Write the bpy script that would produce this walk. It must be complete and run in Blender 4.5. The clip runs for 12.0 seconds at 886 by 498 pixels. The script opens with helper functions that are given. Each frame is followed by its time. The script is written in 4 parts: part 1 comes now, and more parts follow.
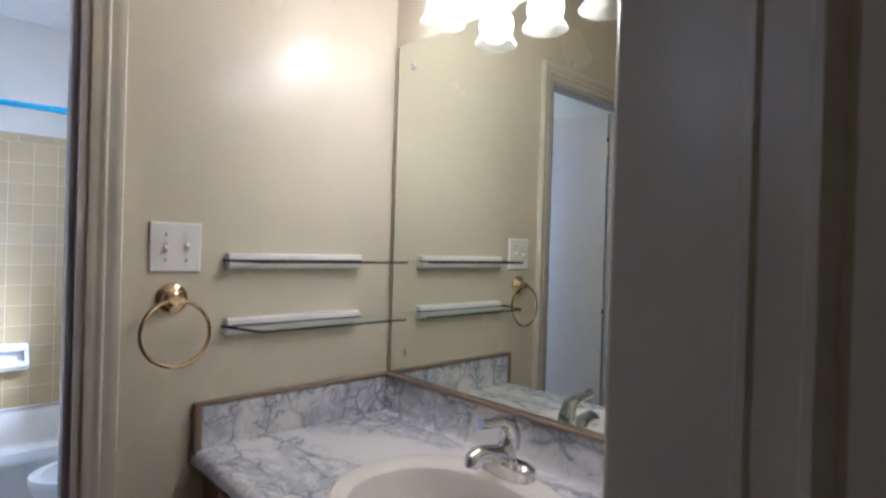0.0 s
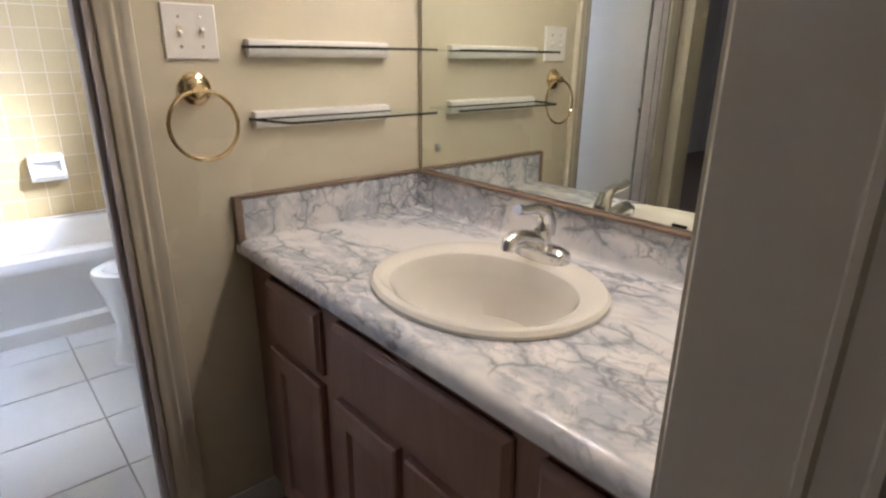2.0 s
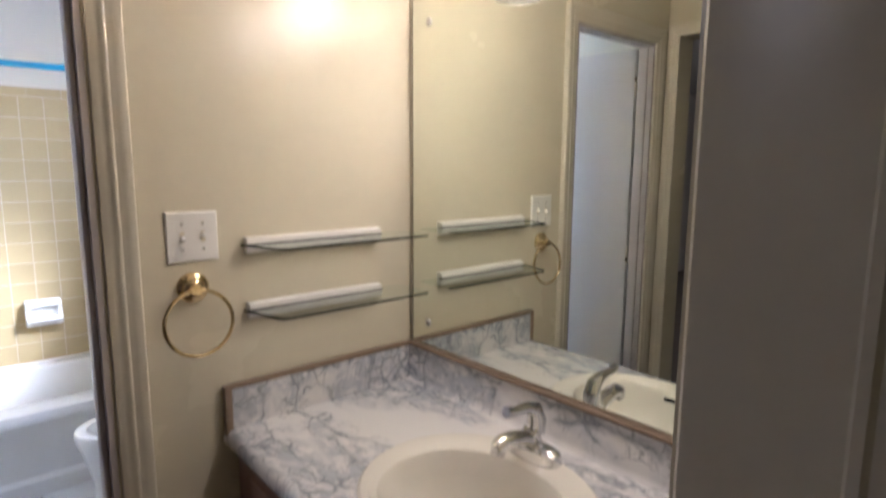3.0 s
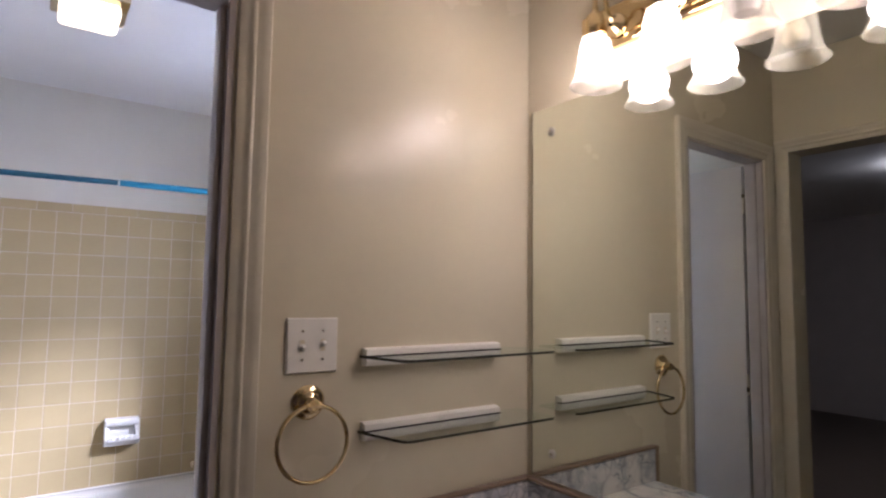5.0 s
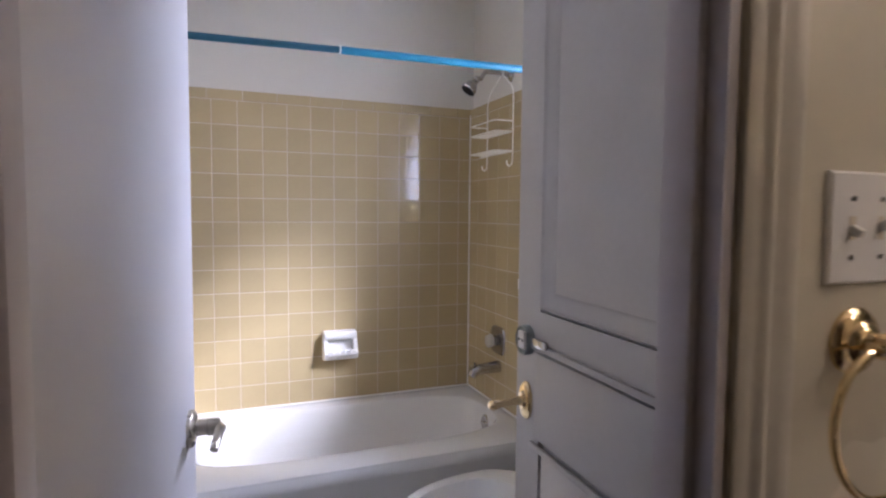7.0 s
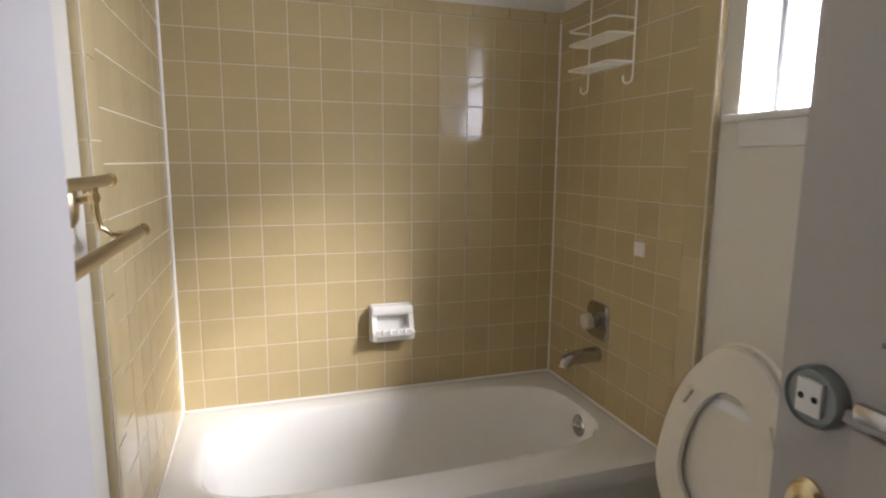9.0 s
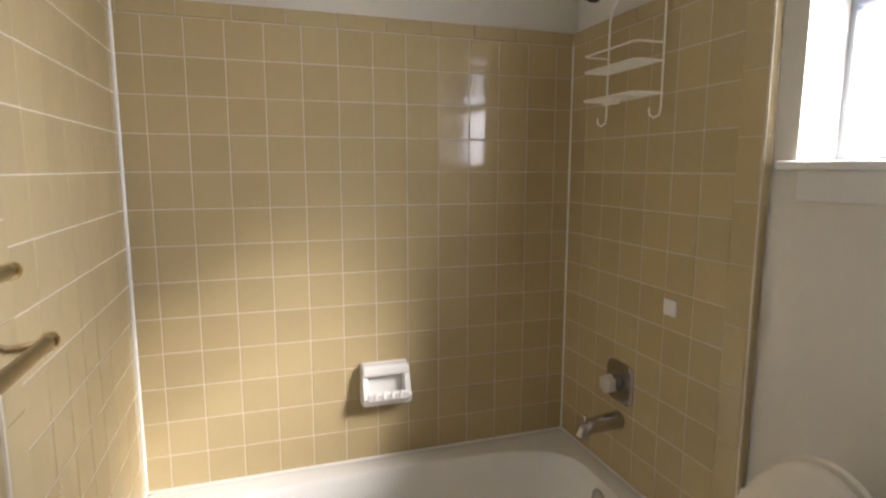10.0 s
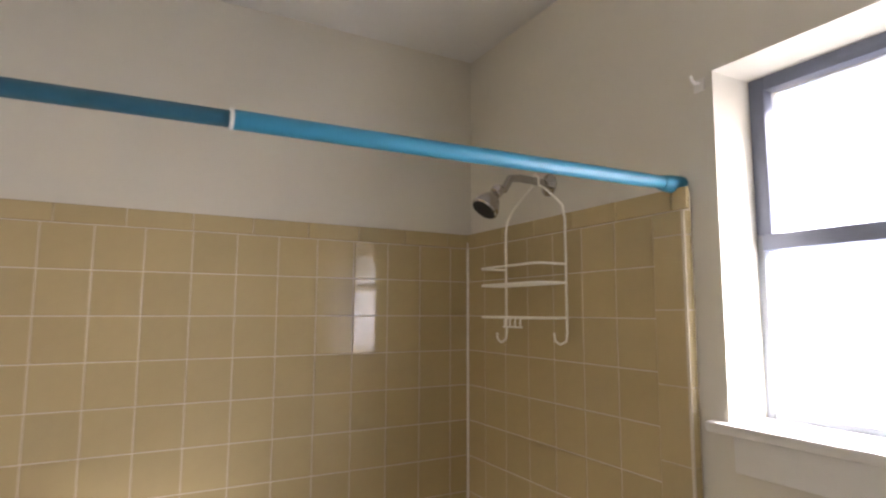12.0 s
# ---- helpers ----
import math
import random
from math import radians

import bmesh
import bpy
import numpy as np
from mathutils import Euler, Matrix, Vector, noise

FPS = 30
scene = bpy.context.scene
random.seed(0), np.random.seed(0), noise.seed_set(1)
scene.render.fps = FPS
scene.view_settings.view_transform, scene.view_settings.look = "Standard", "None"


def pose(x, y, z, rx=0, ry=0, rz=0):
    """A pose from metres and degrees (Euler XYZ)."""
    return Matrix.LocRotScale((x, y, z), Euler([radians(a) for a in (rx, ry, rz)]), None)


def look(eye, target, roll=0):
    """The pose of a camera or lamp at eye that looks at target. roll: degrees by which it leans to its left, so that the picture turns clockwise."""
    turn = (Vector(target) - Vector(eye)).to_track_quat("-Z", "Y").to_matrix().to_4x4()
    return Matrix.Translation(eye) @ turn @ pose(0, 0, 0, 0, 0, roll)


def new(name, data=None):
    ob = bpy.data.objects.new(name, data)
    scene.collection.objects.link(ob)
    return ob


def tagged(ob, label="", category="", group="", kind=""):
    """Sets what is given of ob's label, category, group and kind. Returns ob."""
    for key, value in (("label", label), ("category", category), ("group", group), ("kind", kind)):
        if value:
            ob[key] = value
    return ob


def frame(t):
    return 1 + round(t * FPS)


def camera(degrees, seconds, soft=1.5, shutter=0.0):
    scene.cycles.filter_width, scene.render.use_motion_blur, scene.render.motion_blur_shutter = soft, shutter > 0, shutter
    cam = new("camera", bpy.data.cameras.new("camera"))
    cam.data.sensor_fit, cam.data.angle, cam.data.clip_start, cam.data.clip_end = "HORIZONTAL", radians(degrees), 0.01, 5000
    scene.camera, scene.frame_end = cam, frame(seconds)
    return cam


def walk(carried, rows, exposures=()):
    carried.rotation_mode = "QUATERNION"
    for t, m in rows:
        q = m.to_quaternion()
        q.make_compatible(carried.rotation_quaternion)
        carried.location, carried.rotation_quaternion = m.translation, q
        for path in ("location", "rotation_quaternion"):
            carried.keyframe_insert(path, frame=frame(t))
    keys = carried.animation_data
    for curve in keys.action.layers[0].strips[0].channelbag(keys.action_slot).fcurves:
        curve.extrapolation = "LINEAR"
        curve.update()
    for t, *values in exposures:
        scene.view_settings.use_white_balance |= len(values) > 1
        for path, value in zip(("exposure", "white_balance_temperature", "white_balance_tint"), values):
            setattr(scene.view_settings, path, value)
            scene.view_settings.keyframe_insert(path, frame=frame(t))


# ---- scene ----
cam = camera(76.3, 12.0, soft=2.2, shutter=0.4)
PATH = [
    (0, (0.107, 0.135, 1.332), (1.473, 1.597, 1.323), 1.7),
    (0.5, (0.11, 0.176, 1.266), (1.454, 1.645, 1.082), 1.1),
    (1, (0.104, 0.188, 1.232), (1.429, 1.638, 0.856), 0.9),
    (1.5, (0.093, 0.178, 1.21), (1.366, 1.614, 0.644), 0.8),
    (2, (0.107, 0.174, 1.266), (1.351, 1.6, 0.62), 0.6),
    (2.5, (0.127, 0.175, 1.382), (1.392, 1.613, 0.807), 0.4),
    (3, (0.135, 0.181, 1.473), (1.442, 1.668, 1.184), 0.3),
    (3.2, (0.136, 0.185, 1.5), (1.45, 1.683, 1.331), 0.4),
    (5, (0.07, 0.381, 1.421), (1.23, 2.003, 1.584), 0.8),
    (5.5, (0.034, 0.57, 1.396), (1.06, 2.286, 1.422), 0.7),
    (6, (-0.009, 0.753, 1.366), (0.859, 2.554, 1.32), 0.6),
    (6.5, (-0.059, 0.98, 1.321), (0.736, 2.813, 1.234), 0.5),
    (7, (-0.075, 1.144, 1.322), (0.668, 2.997, 1.197), 0.5),
    (7.5, (-0.053, 1.331, 1.294), (0.627, 3.206, 1.14), 0.2),
    (7.7, (-0.031, 1.428, 1.281), (0.623, 3.309, 1.098), 0.7),
    (9.3, (0.033, 1.882, 1.289), (0.634, 3.764, 0.975), 0.2),
    (9.5, (0.062, 1.935, 1.322), (0.649, 3.82, 1.006), 0.2),
    (10, (0.086, 2.066, 1.397), (0.708, 3.945, 1.115), 0.1),
    (10.5, (0.099, 2.134, 1.486), (0.783, 4.008, 1.343), 0.3),
    (11, (0.135, 2.151, 1.561), (0.823, 4.028, 1.597), 0.5),
    (11.5, (0.174, 2.21, 1.615), (0.954, 4.045, 1.779), 0.2),
    (12, (0.221, 2.313, 1.619), (1.173, 4.058, 1.84), 0.2),
]
walk(cam, [(t, look(eye, target, roll)) for t, eye, target, roll in PATH],
     [(0, 3.1, 4800, 22), (2, 3.6, 5450, 23), (3.2, 3.1, 5350, 25), (5, 2.4, 5450, 33), (6, 2.4, 5500, 33), (7, 2.4, 5600, 32), (9.4, 2.05, 6700, 22), (10.5, 2.15, 6850, 24), (12, 2.2, 6900, 26)])

# ---- world, sun and large lights ----
SUN_DIR = Vector((-1.27, 1.26, -1.27)).normalized()
world = bpy.data.worlds.new("sky")
scene.world = world
world.use_nodes = True
wn = world.node_tree.nodes
wsky = wn.new("ShaderNodeTexSky")
wsky.sky_type = "NISHITA"
wsky.sun_disc = False
wsky.sun_elevation = math.asin(-SUN_DIR.z)
wsky.sun_rotation = math.atan2(-SUN_DIR.x, -SUN_DIR.y)
world.node_tree.links.new(wsky.outputs[0], wn["Background"].inputs[0])
wn["Background"].inputs[1].default_value = 0.15

sun = new("sun", bpy.data.lights.new("sun", "SUN"))
sun.data.energy, sun.data.angle, sun.data.color = 5.0, radians(22), (0.96, 1.0, 0.96)
sun.rotation_euler = SUN_DIR.to_track_quat("-Z", "Y").to_euler()
sun.location = (4, 1, 5)

# sky light standing in the window's opening
WIN_Y0, WIN_Y1, WIN_Z0, WIN_Z1 = 2.288, 3.006, 1.413, 2.10
sky_light = new("window_sky_light", bpy.data.lights.new("window_sky_light", "AREA"))
sky_light.data.shape, sky_light.data.size, sky_light.data.size_y = "RECTANGLE", WIN_Y1 - WIN_Y0 - 0.06, 0.40
sky_light.data.energy, sky_light.data.color = 3.5, (0.82, 0.91, 1.0)
sky_light.data.spread = radians(125)
sky_light.matrix_world = look((1.50, (WIN_Y0 + WIN_Y1) / 2, 1.66), (0.0, (WIN_Y0 + WIN_Y1) / 2 + 0.36, 0.70))

BULB_W = 0.24
for by in (1.200, 1.031, 0.692):
    bulb = new("vanity_bulb_light", bpy.data.lights.new("vanity_bulb_light", "POINT"))
    bulb.data.energy, bulb.data.color, bulb.data.shadow_soft_size = BULB_W, (1.0, 0.87, 0.68), 0.05
    bulb.location = (1.08, by, 1.954)


# ---- materials ----
def mat(name, color, rough=0.5, metal=0.0, vary=0.06, scale=6.0, bump=0.0, bump_scale=60.0, spec=0.5, coat=0.0, per_object=0.0, trans=0.0, ior=1.45):
    m = bpy.data.materials.new(name)
    m.use_nodes = True
    nt = m.node_tree
    n, ln = nt.nodes, nt.links
    b = n["Principled BSDF"]
    b.inputs["Roughness"].default_value = rough
    b.inputs["Metallic"].default_value = metal
    b.inputs["Specular IOR Level"].default_value = spec
    b.inputs["Coat Weight"].default_value = coat
    b.inputs["Coat Roughness"].default_value = 0.08
    b.inputs["Transmission Weight"].default_value = trans
    b.inputs["IOR"].default_value = ior
    tc = n.new("ShaderNodeTexCoord")
    big = n.new("ShaderNodeTexNoise")
    big.inputs["Scale"].default_value = scale
    big.inputs["Detail"].default_value = 4
    fine = n.new("ShaderNodeTexNoise")
    fine.inputs["Scale"].default_value = scale * 14
    fine.inputs["Detail"].default_value = 3
    for t in (big, fine):
        ln.new(tc.outputs["Object"], t.inputs["Vector"])
    add = n.new("ShaderNodeMath")
    add.operation = "MULTIPLY_ADD"
    add.inputs[1].default_value = 0.35
    ln.new(fine.outputs["Fac"], add.inputs[0])
    ln.new(big.outputs["Fac"], add.inputs[2])
    ramp = n.new("ShaderNodeMapRange")
    ramp.inputs["From Min"].default_value, ramp.inputs["From Max"].default_value = 0.35, 1.0
    ramp.inputs["To Min"].default_value, ramp.inputs["To Max"].default_value = 1 - vary, 1 + vary
    ln.new(add.outputs[0], ramp.inputs["Value"])
    last = ramp.outputs["Result"]
    if per_object:
        oi = n.new("ShaderNodeObjectInfo")
        pr = n.new("ShaderNodeMapRange")
        pr.inputs["To Min"].default_value, pr.inputs["To Max"].default_value = 1 - per_object, 1 + per_object
        ln.new(oi.outputs["Random"], pr.inputs["Value"])
        mu = n.new("ShaderNodeMath")
        mu.operation = "MULTIPLY"
        ln.new(last, mu.inputs[0])
        ln.new(pr.outputs["Result"], mu.inputs[1])
        last = mu.outputs[0]
    mix = n.new("ShaderNodeVectorMath")
    mix.operation = "SCALE"
    mix.inputs[0].default_value = color
    ln.new(last, mix.inputs["Scale"])
    ln.new(mix.outputs[0], b.inputs["Base Color"])
    rr = n.new("ShaderNodeMapRange")
    rr.inputs["To Min"].default_value, rr.inputs["To Max"].default_value = max(0.0, rough * 0.8), min(1, rough * 1.2)
    ln.new(big.outputs["Fac"], rr.inputs["Value"])
    ln.new(rr.outputs["Result"], b.inputs["Roughness"])
    if bump:
        bt = n.new("ShaderNodeTexNoise")
        bt.inputs["Scale"].default_value = bump_scale
        bt.inputs["Detail"].default_value = 3
        ln.new(tc.outputs["Object"], bt.inputs["Vector"])
        bp = n.new("ShaderNodeBump")
        bp.inputs["Strength"].default_value = bump
        bp.inputs["Distance"].default_value = 0.002
        ln.new(bt.outputs["Fac"], bp.inputs["Height"])
        ln.new(bp.outputs["Normal"], b.inputs["Normal"])
    return m


def glow(name, color, strength):
    m = bpy.data.materials.new(name)
    m.use_nodes = True
    b = m.node_tree.nodes["Principled BSDF"]
    b.inputs["Base Color"].default_value = (*color, 1)
    b.inputs["Emission Color"].default_value = (*color, 1)
    b.inputs["Emission Strength"].default_value = strength
    return m


def marble_mat():
    """White laminate with soft grey-blue clouds and broken dark veins."""
    m = bpy.data.materials.new("marble_laminate")
    m.use_nodes = True
    n, ln = m.node_tree.nodes, m.node_tree.links
    b = n["Principled BSDF"]
    b.inputs["Roughness"].default_value = 0.22
    tc = n.new("ShaderNodeTexCoord")
    mp = n.new("ShaderNodeMapping")
    mp.inputs["Location"].default_value = (0.35, 0.12, 0.7)
    mp.inputs["Rotation"].default_value = (0.5, 0.35, 0.55)
    mp.inputs["Scale"].default_value = (1.45, 0.8, 1.2)
    ln.new(tc.outputs["Object"], mp.inputs["Vector"])

    def noise_tex(scale, detail, distortion, rough=0.55):
        t = n.new("ShaderNodeTexNoise")
        t.inputs["Scale"].default_value, t.inputs["Detail"].default_value = scale, detail
        t.inputs["Distortion"].default_value, t.inputs["Roughness"].default_value = distortion, rough
        ln.new(mp.outputs[0], t.inputs["Vector"])
        return t.outputs["Fac"]

    def band(src, half, lo=1.0, hi=0.0):
        d = n.new("ShaderNodeMath")
        d.operation = "SUBTRACT"
        d.inputs[1].default_value = 0.5
        ln.new(src, d.inputs[0])
        a = n.new("ShaderNodeMath")
        a.operation = "ABSOLUTE"
        ln.new(d.outputs[0], a.inputs[0])
        r = n.new("ShaderNodeMapRange")
        r.inputs["From Max"].default_value = half
        r.inputs["To Min"].default_value, r.inputs["To Max"].default_value = lo, hi
        ln.new(a.outputs[0], r.inputs["Value"])
        return r.outputs["Result"]

    def ramp(src, a, c, top=1.0):
        r = n.new("ShaderNodeMapRange")
        r.inputs["From Min"].default_value, r.inputs["From Max"].default_value = a, c
        r.inputs["To Max"].default_value = top
        ln.new(src, r.inputs["Value"])
        return r.outputs["Result"]

    def times(a, c):
        r = n.new("ShaderNodeMath")
        r.operation = "MULTIPLY"
        ln.new(a, r.inputs[0])
        ln.new(c, r.inputs[1])
        return r.outputs[0]

    # warped cells give the broken vein network
    warp = n.new("ShaderNodeTexNoise")
    warp.inputs["Scale"].default_value, warp.inputs["Detail"].default_value = 9, 5
    ln.new(mp.outputs[0], warp.inputs["Vector"])
    wv = n.new("ShaderNodeVectorMath")
    wv.operation = "MULTIPLY_ADD"
    wv.inputs[1].default_value = (0.16, 0.16, 0.16)
    ln.new(warp.outputs["Color"], wv.inputs[0])
    ln.new(mp.outputs[0], wv.inputs[2])

    def cells(scale, feature):
        v = n.new("ShaderNodeTexVoronoi")
        v.feature = feature
        v.inputs["Scale"].default_value = scale
        ln.new(wv.outputs[0], v.inputs["Vector"])
        return v.outputs["Color" if feature == "F1" else "Distance"]

    def flip(src, far):
        r = n.new("ShaderNodeMapRange")
        r.inputs["From Max"].default_value = far
        r.inputs["To Min"].default_value, r.inputs["To Max"].default_value = 1.0, 0.0
        ln.new(src, r.inputs["Value"])
        return r.outputs["Result"]

    def largest(a, c):
        r = n.new("ShaderNodeMath")
        r.operation = "MAXIMUM"
        ln.new(a, r.inputs[0])
        ln.new(c, r.inputs[1])
        return r.outputs[0]

    patch = noise_tex(3.4, 3, 0.4)
    breaks = ramp(noise_tex(16, 3, 0.5), 0.40, 0.54)
    edge = cells(7.5, "DISTANCE_TO_EDGE")
    v1 = times(times(flip(edge, 0.05), breaks), ramp(patch, 0.42, 0.50))
    v2 = times(flip(cells(17, "DISTANCE_TO_EDGE"), 0.075), ramp(patch, 0.55, 0.60))
    v3 = times(band(noise_tex(9.5, 5, 1.2), 0.016), ramp(patch, 0.42, 0.52, 0.6))
    veins = largest(largest(v1, v2), v3)
    sep = n.new("ShaderNodeSeparateColor")
    ln.new(cells(7.5, "F1"), sep.inputs[0])
    fill = times(ramp(sep.outputs[0], 0.48, 0.66, 0.85), ramp(patch, 0.38, 0.50))
    fill = times(fill, ramp(noise_tex(22, 4, 0.8), 0.36, 0.56))
    haze = largest(fill, times(flip(edge, 0.20), ramp(patch, 0.42, 0.56, 0.75)))
    base = n.new("ShaderNodeMix")
    base.data_type = "RGBA"
    base.inputs["A"].default_value = (0.76, 0.745, 0.735, 1)
    base.inputs["B"].default_value = (0.44, 0.465, 0.52, 1)
    ln.new(haze, base.inputs["Factor"])
    top = n.new("ShaderNodeMix")
    top.data_type = "RGBA"
    top.inputs["B"].default_value = (0.13, 0.145, 0.18, 1)
    ln.new(base.outputs["Result"], top.inputs["A"])
    ln.new(ramp(veins, 0.0, 1.0, 0.68), top.inputs["Factor"])
    ln.new(top.outputs["Result"], b.inputs["Base Color"])
    return m


def wood_mat(name, c1, c2, rough=0.45, axis=(1, 14, 1)):
    m = bpy.data.materials.new(name)
    m.use_nodes = True
    n, ln = m.node_tree.nodes, m.node_tree.links
    b = n["Principled BSDF"]
    b.inputs["Roughness"].default_value = rough
    tc = n.new("ShaderNodeTexCoord")
    mp = n.new("ShaderNodeMapping")
    mp.inputs["Scale"].default_value = axis
    ln.new(tc.outputs["Object"], mp.inputs["Vector"])
    g = n.new("ShaderNodeTexNoise")
    g.inputs["Scale"].default_value, g.inputs["Detail"].default_value, g.inputs["Distortion"].default_value = 9, 6, 0.6
    ln.new(mp.outputs[0], g.inputs["Vector"])
    mx = n.new("ShaderNodeMix")
    mx.data_type = "RGBA"
    mx.inputs["A"].default_value, mx.inputs["B"].default_value = (*c1, 1), (*c2, 1)
    ln.new(g.outputs["Fac"], mx.inputs["Factor"])
    ln.new(mx.outputs["Result"], b.inputs["Base Color"])
    bp = n.new("ShaderNodeBump")
    bp.inputs["Strength"].default_value, bp.inputs["Distance"].default_value = 0.25, 0.001
    ln.new(g.outputs["Fac"], bp.inputs["Height"])
    ln.new(bp.outputs["Normal"], b.inputs["Normal"])
    return m


def shade_mat():
    m = bpy.data.materials.new("frosted_shade_glass")
    m.use_nodes = True
    n, ln = m.node_tree.nodes, m.node_tree.links
    out = n["Material Output"]
    n.remove(n["Principled BSDF"])
    tr = n.new("ShaderNodeBsdfTranslucent")
    tr.inputs["Color"].default_value = (0.85, 0.83, 0.78, 1)
    tp = n.new("ShaderNodeBsdfTransparent")
    gl = n.new("ShaderNodeBsdfGlossy")
    gl.inputs["Roughness"].default_value = 0.15
    m1, m2 = n.new("ShaderNodeMixShader"), n.new("ShaderNodeMixShader")
    m1.inputs[0].default_value = 0.72
    ln.new(tr.outputs[0], m1.inputs[1])
    ln.new(tp.outputs[0], m1.inputs[2])
    m2.inputs[0].default_value = 0.15
    ln.new(m1.outputs[0], m2.inputs[1])
    ln.new(gl.outputs[0], m2.inputs[2])
    ln.new(m2.outputs[0], out.inputs["Surface"])
    return m


def thin_glass(name, tint, gloss, kind="ShaderNodeBsdfGlossy", tone=(0.9, 0.9, 0.9)):
    m = bpy.data.materials.new(name)
    m.use_nodes = True
    n, ln = m.node_tree.nodes, m.node_tree.links
    n.remove(n["Principled BSDF"])
    tp, gl, mx = n.new("ShaderNodeBsdfTransparent"), n.new(kind), n.new("ShaderNodeMixShader")
    tp.inputs["Color"].default_value = (*tint, 1)
    gl.inputs["Color"].default_value = (*tone, 1)
    if kind == "ShaderNodeBsdfGlossy":
        gl.inputs["Roughness"].default_value = 0.03
    mx.inputs[0].default_value = gloss
    ln.new(tp.outputs[0], mx.inputs[1])
    ln.new(gl.outputs[0], mx.inputs[2])
    ln.new(mx.outputs[0], n["Material Output"].inputs["Surface"])
    return m


WALL_CREAM = mat("cream_semi_gloss_paint", (0.655, 0.60, 0.46), 0.26, vary=0.03, scale=3, bump=0.11, bump_scale=40, spec=0.5)
WALL_WHITE = mat("off_white_wall_paint", (0.70, 0.665, 0.58), 0.55, vary=0.03, scale=3, bump=0.12, bump_scale=70)
CEIL_WHITE = mat("ceiling_paint", (0.78, 0.77, 0.74), 0.8, vary=0.03, scale=4, bump=0.3, bump_scale=120)
TRIM = mat("cream_gloss_trim", (0.63, 0.58, 0.47), 0.3, vary=0.05, scale=5, bump=0.08)
TRIM_WHITE = mat("white_gloss_trim", (0.76, 0.75, 0.72), 0.35, vary=0.04, scale=5, bump=0.08)
DOOR_WHITE = mat("white_door_paint", (0.60, 0.575, 0.56), 0.45, vary=0.015, scale=3)
# white lowered to grey, so the panelled door's weaker light is in the colour
DOOR_GREY = mat("dimmed_white_door_paint", (0.45, 0.425, 0.39), 0.42, vary=0.07, scale=5, bump=0.1)
TILE = mat("tan_glazed_tile", (0.505, 0.402, 0.222), 0.07, vary=0.05, scale=5, per_object=0.04, bump=0.04, bump_scale=18)
GROUT = mat("pale_grout", (0.68, 0.61, 0.47), 0.8, vary=0.10, scale=9)
CAULK = mat("white_caulk", (0.85, 0.84, 0.80), 0.5, vary=0.03)
TUB = mat("white_tub_enamel", (0.80, 0.79, 0.76), 0.12, vary=0.02, scale=3)
PORCELAIN = mat("white_porcelain", (0.82, 0.81, 0.78), 0.08, vary=0.02, scale=3)
SINK = mat("ivory_porcelain", (0.76, 0.73, 0.66), 0.06, vary=0.02, scale=3)
SEAT = mat("white_seat_plastic", (0.72, 0.66, 0.55), 0.3, vary=0.03, scale=4)
CHROME = mat("chrome", (0.75, 0.75, 0.76), 0.08, 1.0, vary=0.04, scale=20)
DULL_CHROME = mat("tarnished_chrome", (0.50, 0.48, 0.47), 0.2, 1.0, vary=0.15, scale=30)
BRASS = mat("polished_brass", (0.78, 0.62, 0.36), 0.12, 1.0, vary=0.08, scale=25)
SATIN_BRASS = mat("satin_brass", (0.42, 0.34, 0.21), 0.35, 1.0, vary=0.08, scale=25)
NICKEL = mat("satin_nickel", (0.60, 0.55, 0.45), 0.28, 1.0, vary=0.05, scale=25)
BLUE = mat("blue_rod_sleeve", (0.02, 0.18, 0.28), 0.35, vary=0.06, scale=12)
BLUE_DARK = mat("dark_blue_rod_sleeve", (0.015, 0.09, 0.14), 0.45, vary=0.08, scale=12)
WIRE = mat("white_coated_wire", (0.90, 0.88, 0.80), 0.35, vary=0.04, scale=20)
PLASTIC = mat("white_plastic", (0.80, 0.78, 0.74), 0.35, vary=0.02)
FRAME = mat("bronze_window_frame", (0.15, 0.17, 0.23), 0.45, 0.3, vary=0.1, scale=15)
SASH = mat("pale_aluminium_sash", (0.26, 0.28, 0.31), 0.5, 0.2, vary=0.08, scale=15)
FLOORTILE = mat("white_floor_tile", (0.70, 0.70, 0.69), 0.22, vary=0.05, scale=4, per_object=0.04, bump=0.06, bump_scale=30)
FLOORGROUT = mat("grey_floor_grout", (0.42, 0.41, 0.39), 0.85, vary=0.1, scale=10)
DARKFLOOR = wood_mat("dark_vinyl_floor", (0.08, 0.06, 0.045), (0.16, 0.12, 0.09), 0.5)
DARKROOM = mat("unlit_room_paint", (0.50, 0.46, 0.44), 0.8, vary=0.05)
OAK = wood_mat("dark_stained_oak", (0.21, 0.120, 0.088), (0.35, 0.21, 0.155), 0.40, (6, 6, 1))
OAK_TRIM = wood_mat("stained_wood_trim", (0.19, 0.135, 0.095), (0.32, 0.23, 0.16), 0.4, (1, 1, 9))
# near black that paints in the shade inside slots, holes and the toe kick
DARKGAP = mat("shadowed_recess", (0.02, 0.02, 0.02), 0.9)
CLIP = mat("yellowed_clear_clip", (0.56, 0.54, 0.48), 0.3, vary=0.08, scale=30)
# jamb lining toned greyer and darker than the casing
JAMB = mat("taupe_jamb", (0.48, 0.435, 0.425), 0.4, vary=0.08, scale=5, bump=0.08)
MARBLE = marble_mat()
SHADE = shade_mat()
MIRROR = mat("mirror_silver", (0.83, 0.87, 0.80), 0.0, 1.0, vary=0.0)
